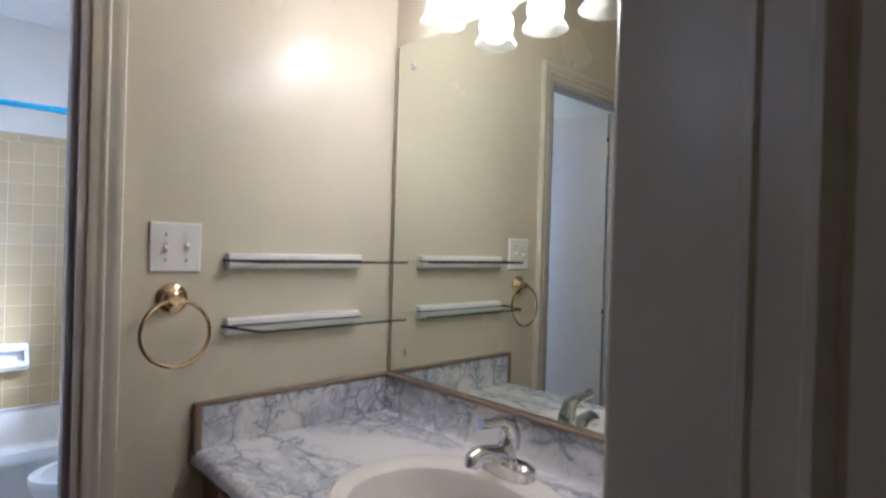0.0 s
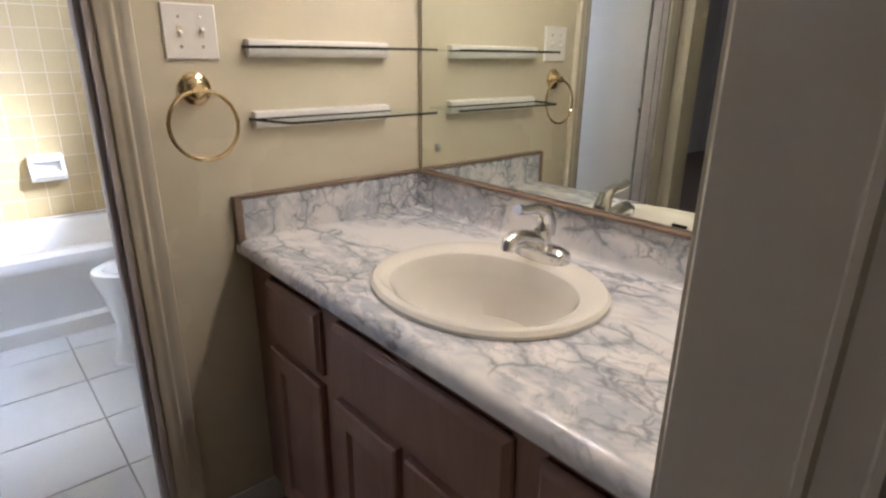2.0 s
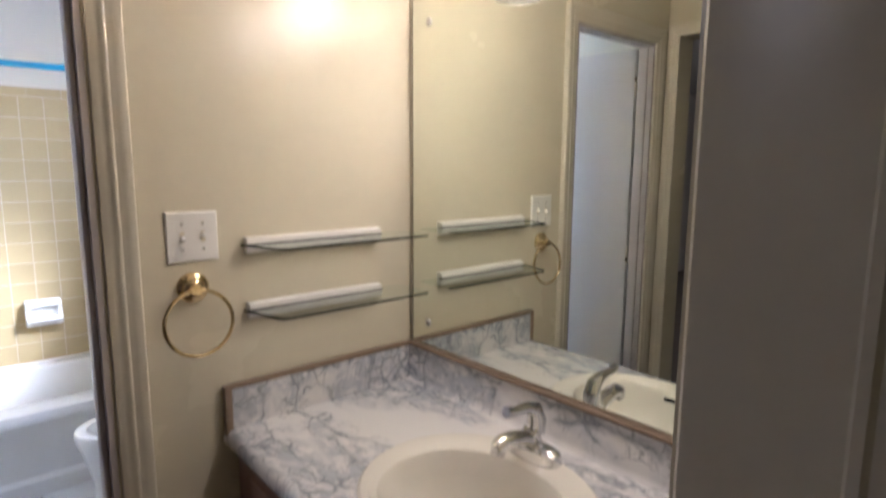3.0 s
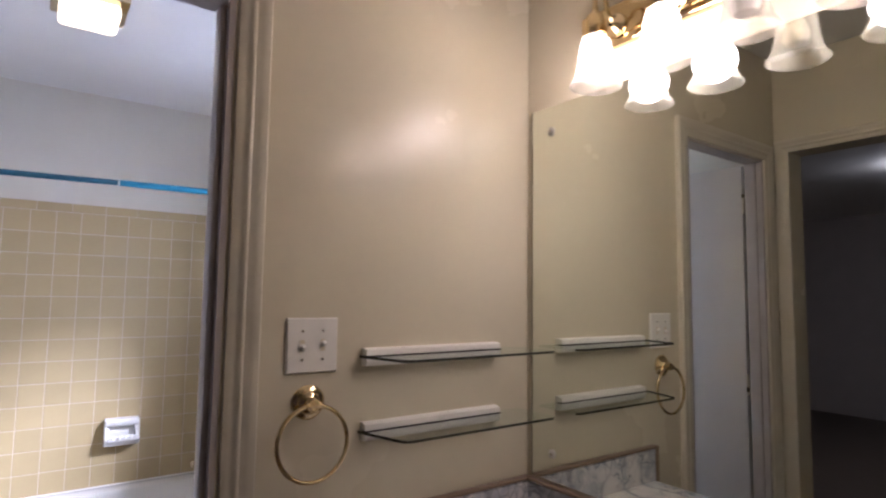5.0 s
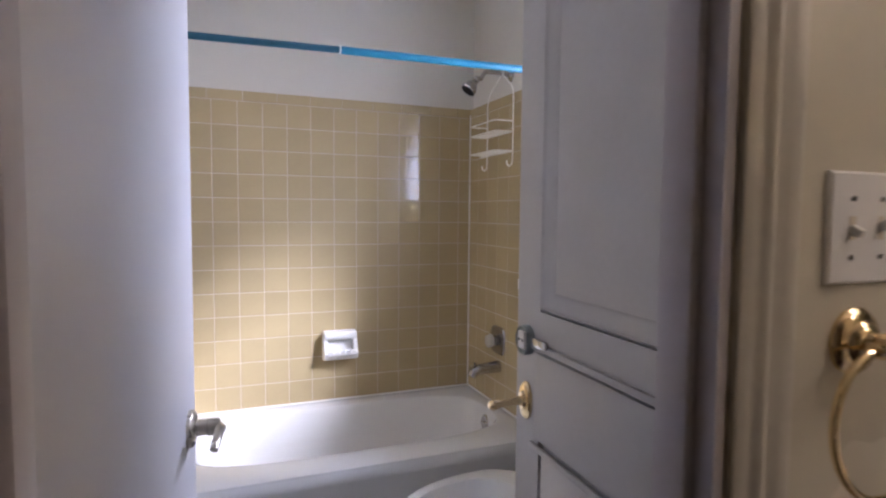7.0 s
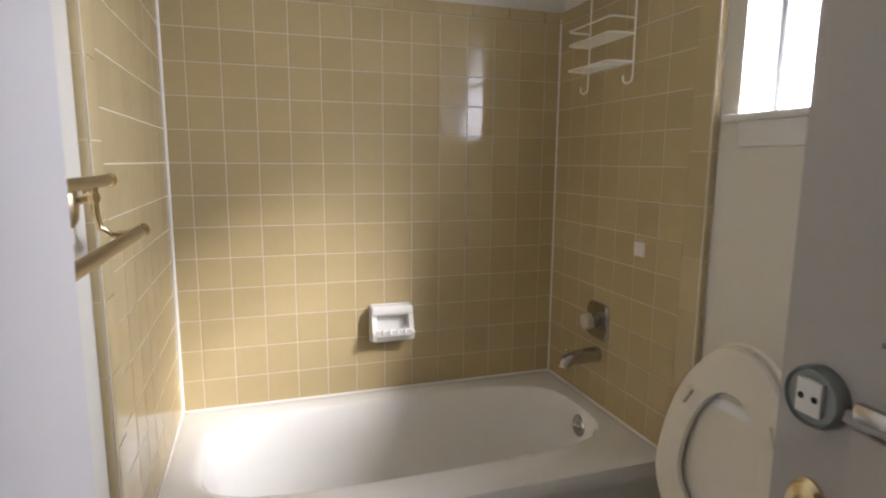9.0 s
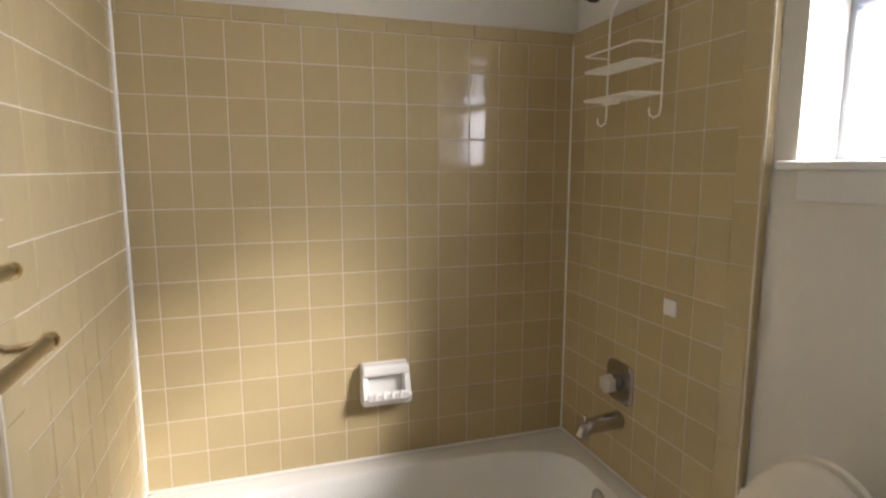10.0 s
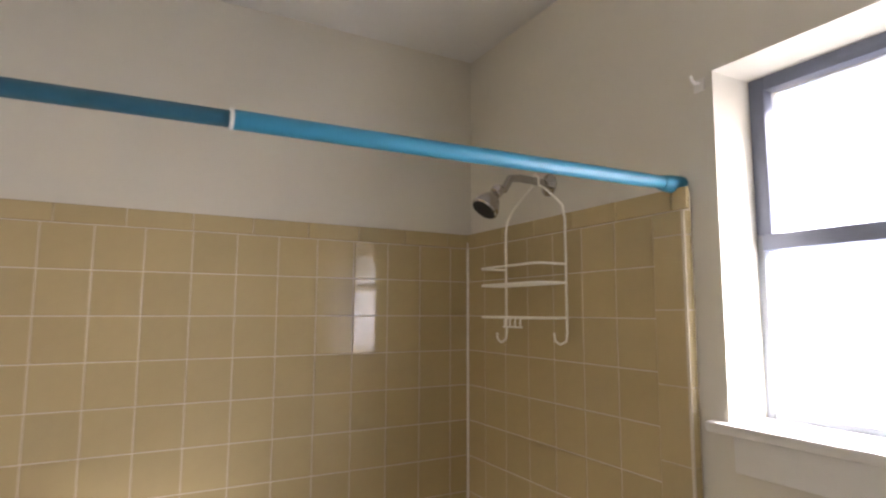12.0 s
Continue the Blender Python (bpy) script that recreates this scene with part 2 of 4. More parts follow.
for lk in list(MIRROR.node_tree.links):
    if lk.to_socket.name == "Roughness":
        MIRROR.node_tree.links.remove(lk)
MIRROR.node_tree.nodes["Principled BSDF"].inputs["Roughness"].default_value = 0.005
SHELFGLASS = thin_glass("clear_glass", (0.96, 0.985, 0.975), 0.03)
GLASSEDGE = mat("green_glass_edge", (0.055, 0.058, 0.045), 0.15, vary=0.1)
PANE = thin_glass("frosted_window_glass", (0.97, 0.98, 1.0), 0.3, "ShaderNodeBsdfTranslucent", (0.9, 0.93, 0.96))
BULBGLOW = glow("lit_bulb", (1.0, 0.83, 0.6), 9.0)
LENSGLOW = glow("lit_ceiling_lens", (1.0, 0.86, 0.50), 0.42)
DOMEGLOW = glow("lit_dome", (1.0, 0.95, 0.88), 5.0)

# ---- building helpers ----
WM = {}
SKEW = [None]


def empty(name, m, label, category, group=""):
    ob = new(name)
    ob.empty_display_size = 0.1
    ob.matrix_world = m
    WM[ob] = m.copy()
    return tagged(ob, label, category, group)


def part(name, bm, material, parent=None, label="", local=False, smooth=True):
    """Links a bmesh as one mesh object, under parent if given. Its points are in the world unless local."""
    if SKEW[0] is not None:
        bm.transform(SKEW[0])
    if parent is not None and not local:
        bm.transform(WM[parent].inverted())
    me = bpy.data.meshes.new(name)
    bm.to_mesh(me)
    bm.free()
    me.materials.append(material)
    if smooth:
        me.shade_smooth()
        if smooth != "all":
            for f in me.polygons:
                if f.area > 0.004 or len(f.vertices) > 8:
                    f.use_smooth = False
        try:
            me.set_sharp_from_angle(angle=radians(35))
        except AttributeError:
            pass
    ob = new(name, me)
    WM[ob] = WM[parent].copy() if parent is not None else Matrix.Identity(4)
    if parent is not None:
        ob.parent = parent
    if label:
        ob["label"] = label
    return ob


def thing(name, bm, material, label, category, group="", kind="", smooth=True):
    return tagged(part(name, bm, material, smooth=smooth), label, category, group, kind)


def box(x0, y0, z0, x1, y1, z1, bev=0.0, seg=2, bm=None, m=None):
    tmp = bmesh.new()
    bmesh.ops.create_cube(tmp, size=1)
    sx, sy, sz = x1 - x0, y1 - y0, z1 - z0
    bmesh.ops.transform(tmp, verts=tmp.verts, matrix=Matrix.Translation(((x0 + x1) / 2, (y0 + y1) / 2, (z0 + z1) / 2)) @ Matrix.Diagonal((sx, sy, sz, 1)))
    if bev:
        bmesh.ops.bevel(tmp, geom=tmp.edges[:], offset=min(bev, 0.45 * min(abs(sx), abs(sy), abs(sz))), segments=seg, affect="EDGES", profile=0.5)
    if m is not None:
        tmp.transform(m)
    return merge(bm, tmp)


def merge(bm, tmp):
    if bm is None:
        return tmp
    me = bpy.data.meshes.new("tmp")
    tmp.to_mesh(me)
    tmp.free()
    bm.from_mesh(me)
    bpy.data.meshes.remove(me)
    return bm


def tube(points, r, n=10, bm=None, closed=False, caps=True):
    """A round bar along points; r is one radius or a list."""
    own = bm if bm is not None else bmesh.new()
    pts = [Vector(p) for p in points]
    radii = r if isinstance(r, (list, tuple)) else [r] * len(pts)
    rings, up = [], None
    for i, p in enumerate(pts):
        if closed:
            d = (pts[(i + 1) % len(pts)] - pts[i - 1]).normalized()
        else:
            d = (pts[min(i + 1, len(pts) - 1)] - pts[max(i - 1, 0)]).normalized()
        if up is None:
            up = Vector((0, 0, 1)) if abs(d.z) < 0.9 else Vector((1, 0, 0))
        a = d.cross(up).normalized()
        up = a.cross(d).normalized()
        rings.append([own.verts.new(p + radii[i] * (math.cos(2 * math.pi * k / n) * a + math.sin(2 * math.pi * k / n) * up)) for k in range(n)])
    m = len(rings)
    for i in range(m if closed else m - 1):
        q, w = rings[i], rings[(i + 1) % m]
        for k in range(n):
            own.faces.new((q[k], q[(k + 1) % n], w[(k + 1) % n], w[k]))
    if caps and not closed:
        own.faces.new(list(reversed(rings[0])))
        own.faces.new(rings[-1])
    return own


def lathe(profile, m, n=28, bm=None, sx=1.0, sy=1.0):
    """Turns (radius, height) pairs round z, then moves by the pose m."""
    own = bmesh.new()
    rings = []
    for r, h in profile:
        if r < 1e-6:
            rings.append([own.verts.new((0, 0, h))])
        else:
            rings.append([own.verts.new((sx * r * math.cos(2 * math.pi * k / n), sy * r * math.sin(2 * math.pi * k / n), h)) for k in range(n)])
    for q, w in zip(rings, rings[1:]):
        for k in range(n):
            j = (k + 1) % n
            if len(q) == 1 and len(w) > 1:
                own.faces.new((q[0], w[j], w[k]))
            elif len(w) == 1 and len(q) > 1:
                own.faces.new((q[k], q[j], w[0]))
            elif len(q) > 1:
                own.faces.new((q[k], q[j], w[j], w[k]))
    bmesh.ops.recalc_face_normals(own, faces=own.faces)
    own.transform(m)
    return merge(bm, own)


def loops(rings, bm=None, cap0=False, cap1=False):
    """Skins equal-length closed rings of points."""
    own = bm if bm is not None else bmesh.new()
    vs = [[own.verts.new(p) for p in ring] for ring in rings]
    for q, w in zip(vs, vs[1:]):
        for k in range(len(q)):
            j = (k + 1) % len(q)
            own.faces.new((q[k], q[j], w[j], w[k]))
    if cap0:
        own.faces.new(list(reversed(vs[0])))
    if cap1:
        own.faces.new(vs[-1])
    bmesh.ops.recalc_face_normals(own, faces=own.faces)
    return own


def oval(cx, cy, ax, ay, z, n=48, power=2.0, fx=1.0):
    """A superellipse ring; fx squeezes the -x half."""
    ring = []
    for k in range(n):
        a = 2 * math.pi * k / n
        c, s = math.cos(a), math.sin(a)
        x = math.copysign(abs(c) ** (2 / power), c) * ax
        y = math.copysign(abs(s) ** (2 / power), s) * ay
        ring.append((cx + (x * fx if x < 0 else x), cy + y, z))
    return ring


def extrude_profile(prof, a, b, bm=None):
    """Sweeps a closed outline, a list of (u, v) with axes given by functions, from point maker a to b."""
    own = bm if bm is not None else bmesh.new()
    r0 = [own.verts.new(a(u, v)) for u, v in prof]
    r1 = [own.verts.new(b(u, v)) for u, v in prof]
    for k in range(len(prof)):
        j = (k + 1) % len(prof)
        own.faces.new((r0[k], r0[j], r1[j], r1[k]))
    own.faces.new(list(reversed(r0)))
    own.faces.new(r1)
    bmesh.ops.recalc_face_normals(own, faces=own.faces)
    return own


# ---- large structure ----
YN, YN2 = 1.530, 1.590          # partition between vanity and bath
XE, XW = 1.210, -0.298          # plaster faces of the bath's east and west walls
YB, CEIL = 3.925, 2.483
TE, TW, TN = 1.184, -0.278, 3.905   # tile faces
OX0, OX1, OH = -0.215, 0.365, 2.02  # doorway to the bath

w = box(-0.44, YN, 0, OX0, YN2, CEIL)
box(OX1, YN, 0, XE, YN2, CEIL, bm=w)
box(OX0, YN, OH, OX1, YN2, CEIL, bm=w)
partition = thing("wall_partition", w, WALL_CREAM, "cream semi-gloss painted partition wall with a doorway", "wall", kind="structure", smooth=False)

# east outer wall, split round the window
w = box(1.30, -1.4, 0, 1.44, YN, CEIL)
box(XE, YN, 0, 1.44, WIN_Y0, CEIL, bm=w)
box(XE, WIN_Y1, 0, 1.44, 4.05, CEIL, bm=w)
box(XE, WIN_Y0, 0, 1.44, WIN_Y1, WIN_Z0, bm=w)
box(XE, WIN_Y0, WIN_Z1, 1.44, WIN_Y1, CEIL, bm=w)
wall_east = thing("wall_east", w, WALL_WHITE, "off-white painted outer wall pierced by a window", "wall", kind="structure", smooth=False)
wall_north = thing("wall_north", box(-0.44, YB, 0, XE, 4.05, CEIL), WALL_WHITE, "off-white painted wall above the tiled tub surround", "wall", kind="structure", smooth=False)
wall_west = thing("wall_west", box(-0.44, YN2, 0, XW, YB, CEIL), WALL_WHITE, "white painted bathroom side wall", "wall", kind="structure", smooth=False)
# cream lining of the vanity's end of the outer wall
ALCOVE = Matrix(((1, 0, 0, -0.024), (0, 0.93, 0, 0.1769), (0, 0, 0.986, 0), (0, 0, 0, 1)))   # the vanity's own measure to the room's
LAMP_HEIGHT = Matrix.Translation((0, 0, -0.053))
thing("wall_vanity", box(1.187, 0.16, 0, 1.29, YN - 0.0005, CEIL), WALL_CREAM, "cream painted wall behind the vanity", "wall", kind="structure", smooth=False)

# hall: west wall with the opening to the unlit room, stub wall, back wall
DX = -0.33
w = box(-0.45, 1.47, 0, DX, YN, CEIL)
box(-0.45, 0.12, 2.06, DX, 1.47, CEIL, bm=w)
box(-0.45, -1.4, 0, DX, 0.12, CEIL, bm=w)
thing("wall_hall_west", w, WALL_CREAM, "cream painted hall wall with an open doorway", "wall", kind="structure", smooth=False)
w = box(0.388, -1.4, 0, 0.508, 0.300, CEIL)
box(0.508, 0.180, 0, 1.30, 0.300, CEIL, bm=w)
thing("wall_hall_east", w, WALL_CREAM, "cream painted stub wall beside the vanity", "wall", kind="structure", smooth=False)
thing("wall_hall_south", box(-0.45, -1.52, 0, 1.44, -1.4, CEIL), WALL_CREAM, "cream painted end wall of the hall", "wall", kind="structure", smooth=False)
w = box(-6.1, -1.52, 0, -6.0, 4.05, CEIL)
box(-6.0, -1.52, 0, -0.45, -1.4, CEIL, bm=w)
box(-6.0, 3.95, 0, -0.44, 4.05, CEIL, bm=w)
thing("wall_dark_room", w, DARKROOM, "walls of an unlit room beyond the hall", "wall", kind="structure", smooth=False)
thing("ceiling", box(-6.1, -1.52, CEIL, 1.44, 4.05, CEIL + 0.1), CEIL_WHITE, "plain white textured ceiling", "ceiling", kind="structure", smooth=False)
thing("floor_hall", box(-6.1, -1.52, -0.1, 1.44, YN2, 0), DARKFLOOR, "dark vinyl floor of the hall", "floor", kind="structure", smooth=False)
floor_bath = thing("floor_bath", box(-0.44, YN2, -0.1, 1.44, 4.05, -0.003), FLOORGROUT, "white ceramic tiled bathroom floor with grey grout", "floor", kind="structure", smooth=False)
thing("floor_dark_room_end", box(-6.1, YN2, -0.1, -0.44, 4.05, 0), DARKFLOOR, "dark floor of the unlit room", "floor", kind="structure", smooth=False)


# door casings and jambs
def casing_profile(wd, th):
    """Colonial casing: flat, bead and ogee, as (across, out)."""
    return [(0, 0), (0, th * 0.45), (0.05 * wd, th * 0.55), (0.20 * wd, th * 0.60), (0.36 * wd, th * 0.66), (0.42 * wd, th * 0.80), (0.48 * wd, th * 0.82), (0.53 * wd, th * 0.74), (0.70 * wd, th * 0.84), (0.86 * wd, th), (0.95 * wd, th * 0.96), (wd, th * 0.75), (wd, 0)]


CW, CT = 0.066, 0.02
w = extrude_profile(casing_profile(CW, CT), lambda u, v: (OX1 + 0.006 + u, YN - v, 0), lambda u, v: (OX1 + 0.006 + u, YN - v, OH + u))
extrude_profile(casing_profile(CW, CT), lambda u, v: (OX0 - 0.006 - u, YN - v, 0), lambda u, v: (OX0 - 0.006 - u, YN - v, OH + u), bm=w)
extrude_profile(casing_profile(CW, CT), lambda u, v: (OX0 - 0.006 - u, YN - v, OH + u), lambda u, v: (OX1 + 0.006 + u, YN - v, OH + u), bm=w)
thing("trim_bath_doorway", w, TRIM, "cream moulded casing round the bathroom doorway", "trim", kind="structure")
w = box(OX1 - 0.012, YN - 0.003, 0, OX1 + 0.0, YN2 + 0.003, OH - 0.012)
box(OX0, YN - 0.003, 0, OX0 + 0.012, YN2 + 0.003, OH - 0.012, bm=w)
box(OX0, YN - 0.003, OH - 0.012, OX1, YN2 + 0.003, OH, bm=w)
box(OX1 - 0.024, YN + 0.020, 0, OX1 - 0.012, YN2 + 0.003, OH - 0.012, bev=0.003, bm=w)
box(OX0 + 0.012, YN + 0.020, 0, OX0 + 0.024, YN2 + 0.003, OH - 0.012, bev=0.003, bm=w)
thing("trim_bath_jamb", w, JAMB, "taupe-brown door jamb lining with stops", "trim", kind="structure")

w = extrude_profile([(0, 0), (0, 0.011), (0.003, 0.015), (0.008, 0.016), (0.064, 0.014), (0.066, 0.018), (0.070, 0.018), (0.072, 0.014), (0.090, 0.014), (0.092, 0.019), (0.096, 0.019), (0.099, 0.012), (0.100, 0)], lambda u, v: (0.388 - v, 0.293 - u, 0), lambda u, v: (0.388 - v, 0.293 - u, 2.2))
thing("trim_hall_casing", w, TRIM, "cream moulded casing on the end of the stub wall", "trim", kind="structure")
w = extrude_profile(casing_profile(0.055, 0.016), lambda u, v: (DX + v, 1.47 + u, 0), lambda u, v: (DX + v, 1.47 + u, 2.06 + u))
extrude_profile(casing_profile(0.055, 0.016), lambda u, v: (DX + v, 1.47 + u, 2.06 + u), lambda u, v: (DX + v, 0.12 - u, 2.06 + u), bm=w)
extrude_profile(casing_profile(0.055, 0.016), lambda u, v: (DX + v, 0.12 - u, 0), lambda u, v: (DX + v, 0.12 - u, 2.06 + u), bm=w)
thing("trim_dark_doorway", w, TRIM, "cream casing round the doorway to the unlit room", "trim", kind="structure")

# baseboard by the vanity
w = extrude_profile([(0, 0), (0.012, 0), (0.012, 0.06), (0.006, 0.08), (0, 0.08)], lambda u, v: (OX1 + 0.078, YN - u, v), lambda u, v: (0.70, YN - u, v))
thing("baseboard", w, TRIM_WHITE, "white baseboard along the cream wall", "baseboard", kind="structure")

# window
win = tagged(part("window_1", box(1.325, WIN_Y0, WIN_Z0, 1.375, WIN_Y0 + 0.001, WIN_Z0 + 0.001), FRAME), "single-hung bathroom window with dark metal frame and white-lit glass", "window", kind="structure")
FX0, FX1 = 1.325, 1.365


def bar(y0, z0, y1, z1, x0=FX0, x1=FX1):
    return box(x0, y0, z0, x1, y1, z1, bev=0.003)


part("window_frame", bar(WIN_Y1 - 0.032, 1.774, WIN_Y1, WIN_Z1), FRAME, win)
part("window_frame", bar(WIN_Y0, 1.774, WIN_Y0 + 0.032, WIN_Z1), FRAME, win)
part("sash_stile", bar(WIN_Y1 - 0.016, WIN_Z0, WIN_Y1, 1.774), SASH, win, "pale aluminium sash stile")
part("sash_stile", bar(WIN_Y0, WIN_Z0, WIN_Y0 + 0.016, 1.774), SASH, win, "pale aluminium sash stile")
part("sash_rail", bar(WIN_Y0 + 0.016, WIN_Z0, WIN_Y1 - 0.016, WIN_Z0 + 0.014), SASH, win, "pale aluminium sash rail")
part("window_frame", bar(WIN_Y0 + 0.032, WIN_Z1 - 0.03, WIN_Y1 - 0.032, WIN_Z1), FRAME, win)
part("meeting_rail", bar(WIN_Y0 + 0.016, 1.742, WIN_Y1 - 0.016, 1.774, FX0 - 0.008, FX1), FRAME, win)
for z0, z1, xx, side in ((WIN_Z0 + 0.014, 1.742, 1.340, 0.014), (1.774, WIN_Z1 - 0.03, 1.352, 0.03)):
    pane = part("pane", box(xx, WIN_Y0 + side, z0 - 0.002, xx + 0.004, WIN_Y1 - side, z1 + 0.002), PANE, win, smooth=False)
    pane.visible_shadow = False
part("window_sill", box(XE - 0.022, WIN_Y0 - 0.045, WIN_Z0 - 0.018, 1.324, WIN_Y1 + 0.038, WIN_Z0 + 0.002, bev=0.005), TRIM_WHITE, win, "white painted window sill")
part("apron", box(XE - 0.014, WIN_Y0 - 0.02, 1.330, XE + 0.002, WIN_Y1 - 0.015, WIN_Z0 - 0.018, bev=0.003), TRIM_WHITE, win)


# ---- vanity alcove ----
def slab_front(y0, y1, z0, z1, x=0.652, t=0.019):
    """A drawer front with a stepped, bevelled edge, facing -x."""
    bm = box(x - t * 0.55, y0, z0, x, y1, z1, bev=0.002)
    i = 0.012
    return loops([[(x - t * 0.55, a, b) for a, b in ((y0 + 0.004, z0 + 0.004), (y1 - 0.004, z0 + 0.004), (y1 - 0.004, z1 - 0.004), (y0 + 0.004, z1 - 0.004))],
                  [(x - t, a, b) for a, b in ((y0 + i, z0 + i), (y1 - i, z0 + i), (y1 - i, z1 - i), (y0 + i, z1 - i))]], bm=bm, cap1=True)


def rect(x, y0, y1, z0, z1):
    return [(x, y0, z0), (x, y1, z0), (x, y1, z1), (x, y0, z1)]


def cabinet_door_frame(y0, y1, z0, z1, x=0.652, t=0.02, st=0.052):
    """Stiles and rails with a routed inner edge, facing -x."""
    return loops([rect(x, y0, y1, z0, z1), rect(x - t + 0.004, y0, y1, z0, z1), rect(x - t, y0 + 0.004, y1 - 0.004, z0 + 0.004, z1 - 0.004),
                  rect(x - t, y0 + st, y1 - st, z0 + st, z1 - st), rect(x - t + 0.010, y0 + st + 0.006, y1 - st - 0.006, z0 + st + 0.006, z1 - st - 0.006)])


def cabinet_door_panel(y0, y1, z0, z1, x=0.652, t=0.02, st=0.052):
    a, b = st + 0.002, st + 0.034
    return loops([rect(x - 0.004, y0 + a, y1 - a, z0 + a, z1 - a), rect(x - t + 0.011, y0 + a, y1 - a, z0 + a, z1 - a),
                  rect(x - t + 0.002, y0 + b, y1 - b, z0 + b, z1 - b)], cap1=True)


SKEW[0] = ALCOVE
VX, VZ = 0.655, 0.800
vanity = empty("vanity_cabinet", pose(0.92, 0.80, 0), "dark-stained wooden vanity cabinet with raised-panel doors", "cabinet")
bm = box(VX + 0.015, 0.139, 0.095, VX + 0.025, 1.450, VZ)
box(VX + 0.025, 1.432, 0.0, 1.20, 1.450, VZ, bm=bm)
box(VX + 0.025, 0.139, 0.0, 1.20, 0.157, VZ, bm=bm)
part("body", bm, OAK, vanity)
bm = box(VX, 0.139, VZ - 0.03, VX + 0.015, 1.450, VZ)
for ya, yb in ((1.325, 1.450), (0.990, 1.065), (0.725, 0.768), (0.405, 0.473), (0.139, 0.170)):
    box(VX, ya, 0.095, VX + 0.015, yb, VZ - 0.03, bm=bm)
for ya, yb in ((1.065, 1.325), (0.768, 0.990), (0.473, 0.725), (0.170, 0.405)):
    box(VX, ya, 0.095, VX + 0.015, yb, 0.12, bm=bm)
    box(VX, ya, 0.575, VX + 0.015, yb, 0.60, bm=bm)
part("face_frame", bm, OAK, vanity)
# coloured nearly black in place of the shade under the cabinet front
part("toe_kick", box(VX + 0.07, 0.157, 0.0, VX + 0.08, 1.432, 0.095), DARKGAP, vanity, "recessed toe kick, shade painted in near black")
for y0, y1 in ((1.057, 1.331), (0.466, 0.998), (0.165, 0.412)):
    part("drawer_front", slab_front(y0, y1, 0.606, 0.764, VX), OAK, vanity)
for y0, y1 in ((1.061, 1.327), (0.762, 0.996), (0.470, 0.729), (0.168, 0.409)):
    d = part("cabinet_door", cabinet_door_frame(y0, y1, 0.108, 0.580, VX), OAK, vanity)
    part("door_panel", cabinet_door_panel(y0, y1, 0.108, 0.580, VX), OAK, d)

# countertop with a rolled front edge and an oval cut-out
SCX, SCY, SAX, SAY = 0.894, 0.794, 0.218, 0.268
CZ = 0.840
counter = empty("countertop", pose(0.9, 0.8, 0.80), "white marble-patterned laminate countertop with grey-blue veins", "countertop")
bm = bmesh.new()
outer = [bm.verts.new(p) for p in ((0.644, 0.139, CZ), (1.209, 0.139, CZ), (1.209, 1.45, CZ), (0.644, 1.45, CZ))]
inner = [bm.verts.new(p) for p in oval(SCX, SCY, SAX - 0.02, SAY - 0.02, CZ, 40)]
edges = [bm.edges.new((r[k], r[(k + 1) % len(r)])) for r in (outer, inner) for k in range(len(r))]
bmesh.ops.triangle_fill(bm, edges=edges, use_beauty=True)
nose = [(0.644, CZ)] + [(0.644 - 0.024 * math.sin(a), CZ - 0.024 + 0.024 * math.cos(a)) for a in [k * math.pi / 12 for k in range(1, 7)]] + [(0.620, CZ - 0.032), (0.625, CZ - 0.038), (0.668, CZ - 0.038)]
r0 = [bm.verts.new((x, 0.139, z)) for x, z in nose]
r1 = [bm.verts.new((x, 1.45, z)) for x, z in nose]
for k in range(len(nose) - 1):
    bm.faces.new((r0[k], r0[k + 1], r1[k + 1], r1[k]))
bmesh.ops.remove_doubles(bm, verts=bm.verts, dist=0.0004)
bmesh.ops.recalc_face_normals(bm, faces=bm.faces)
top = part("worktop", bm, MARBLE, counter)
BSZ = 0.944
bm = extrude_profile([(0, CZ), (0.030, CZ), (0.024, CZ + 0.004), (0.019, CZ + 0.014), (0.019, BSZ - 0.008), (0.016, BSZ - 0.003), (0.010, BSZ), (0, BSZ)],
                     lambda u, v: (1.209 - u, 0.139, v), lambda u, v: (1.209 - u, 1.45, v))
part("backsplash", bm, MARBLE, counter)
bm = extrude_profile([(0, CZ + 0.0005), (0.019, CZ + 0.0005), (0.019, BSZ - 0.004), (0.014, BSZ), (0, BSZ)],
                     lambda u, v: (0.641, 1.4515 - u, v), lambda u, v: (1.19, 1.4515 - u, v))
part("side_splash", bm, MARBLE, counter)
bm = box(0.631, 1.430, BSZ, 1.209, 1.4535, BSZ + 0.009, bev=0.003)
part("wood_strip", bm, OAK_TRIM, counter, "stained wood strip along the splash")
bm = box(1.186, 0.139, BSZ, 1.2095, 1.430, BSZ + 0.009, bev=0.003)
part("wood_strip", bm, OAK_TRIM, counter, "stained wood strip under the mirror")
part("wood_strip", box(0.623, 1.430, CZ - 0.035, 0.641, 1.4535, BSZ + 0.008, bev=0.003), OAK_TRIM, counter, "stained wood end strip")

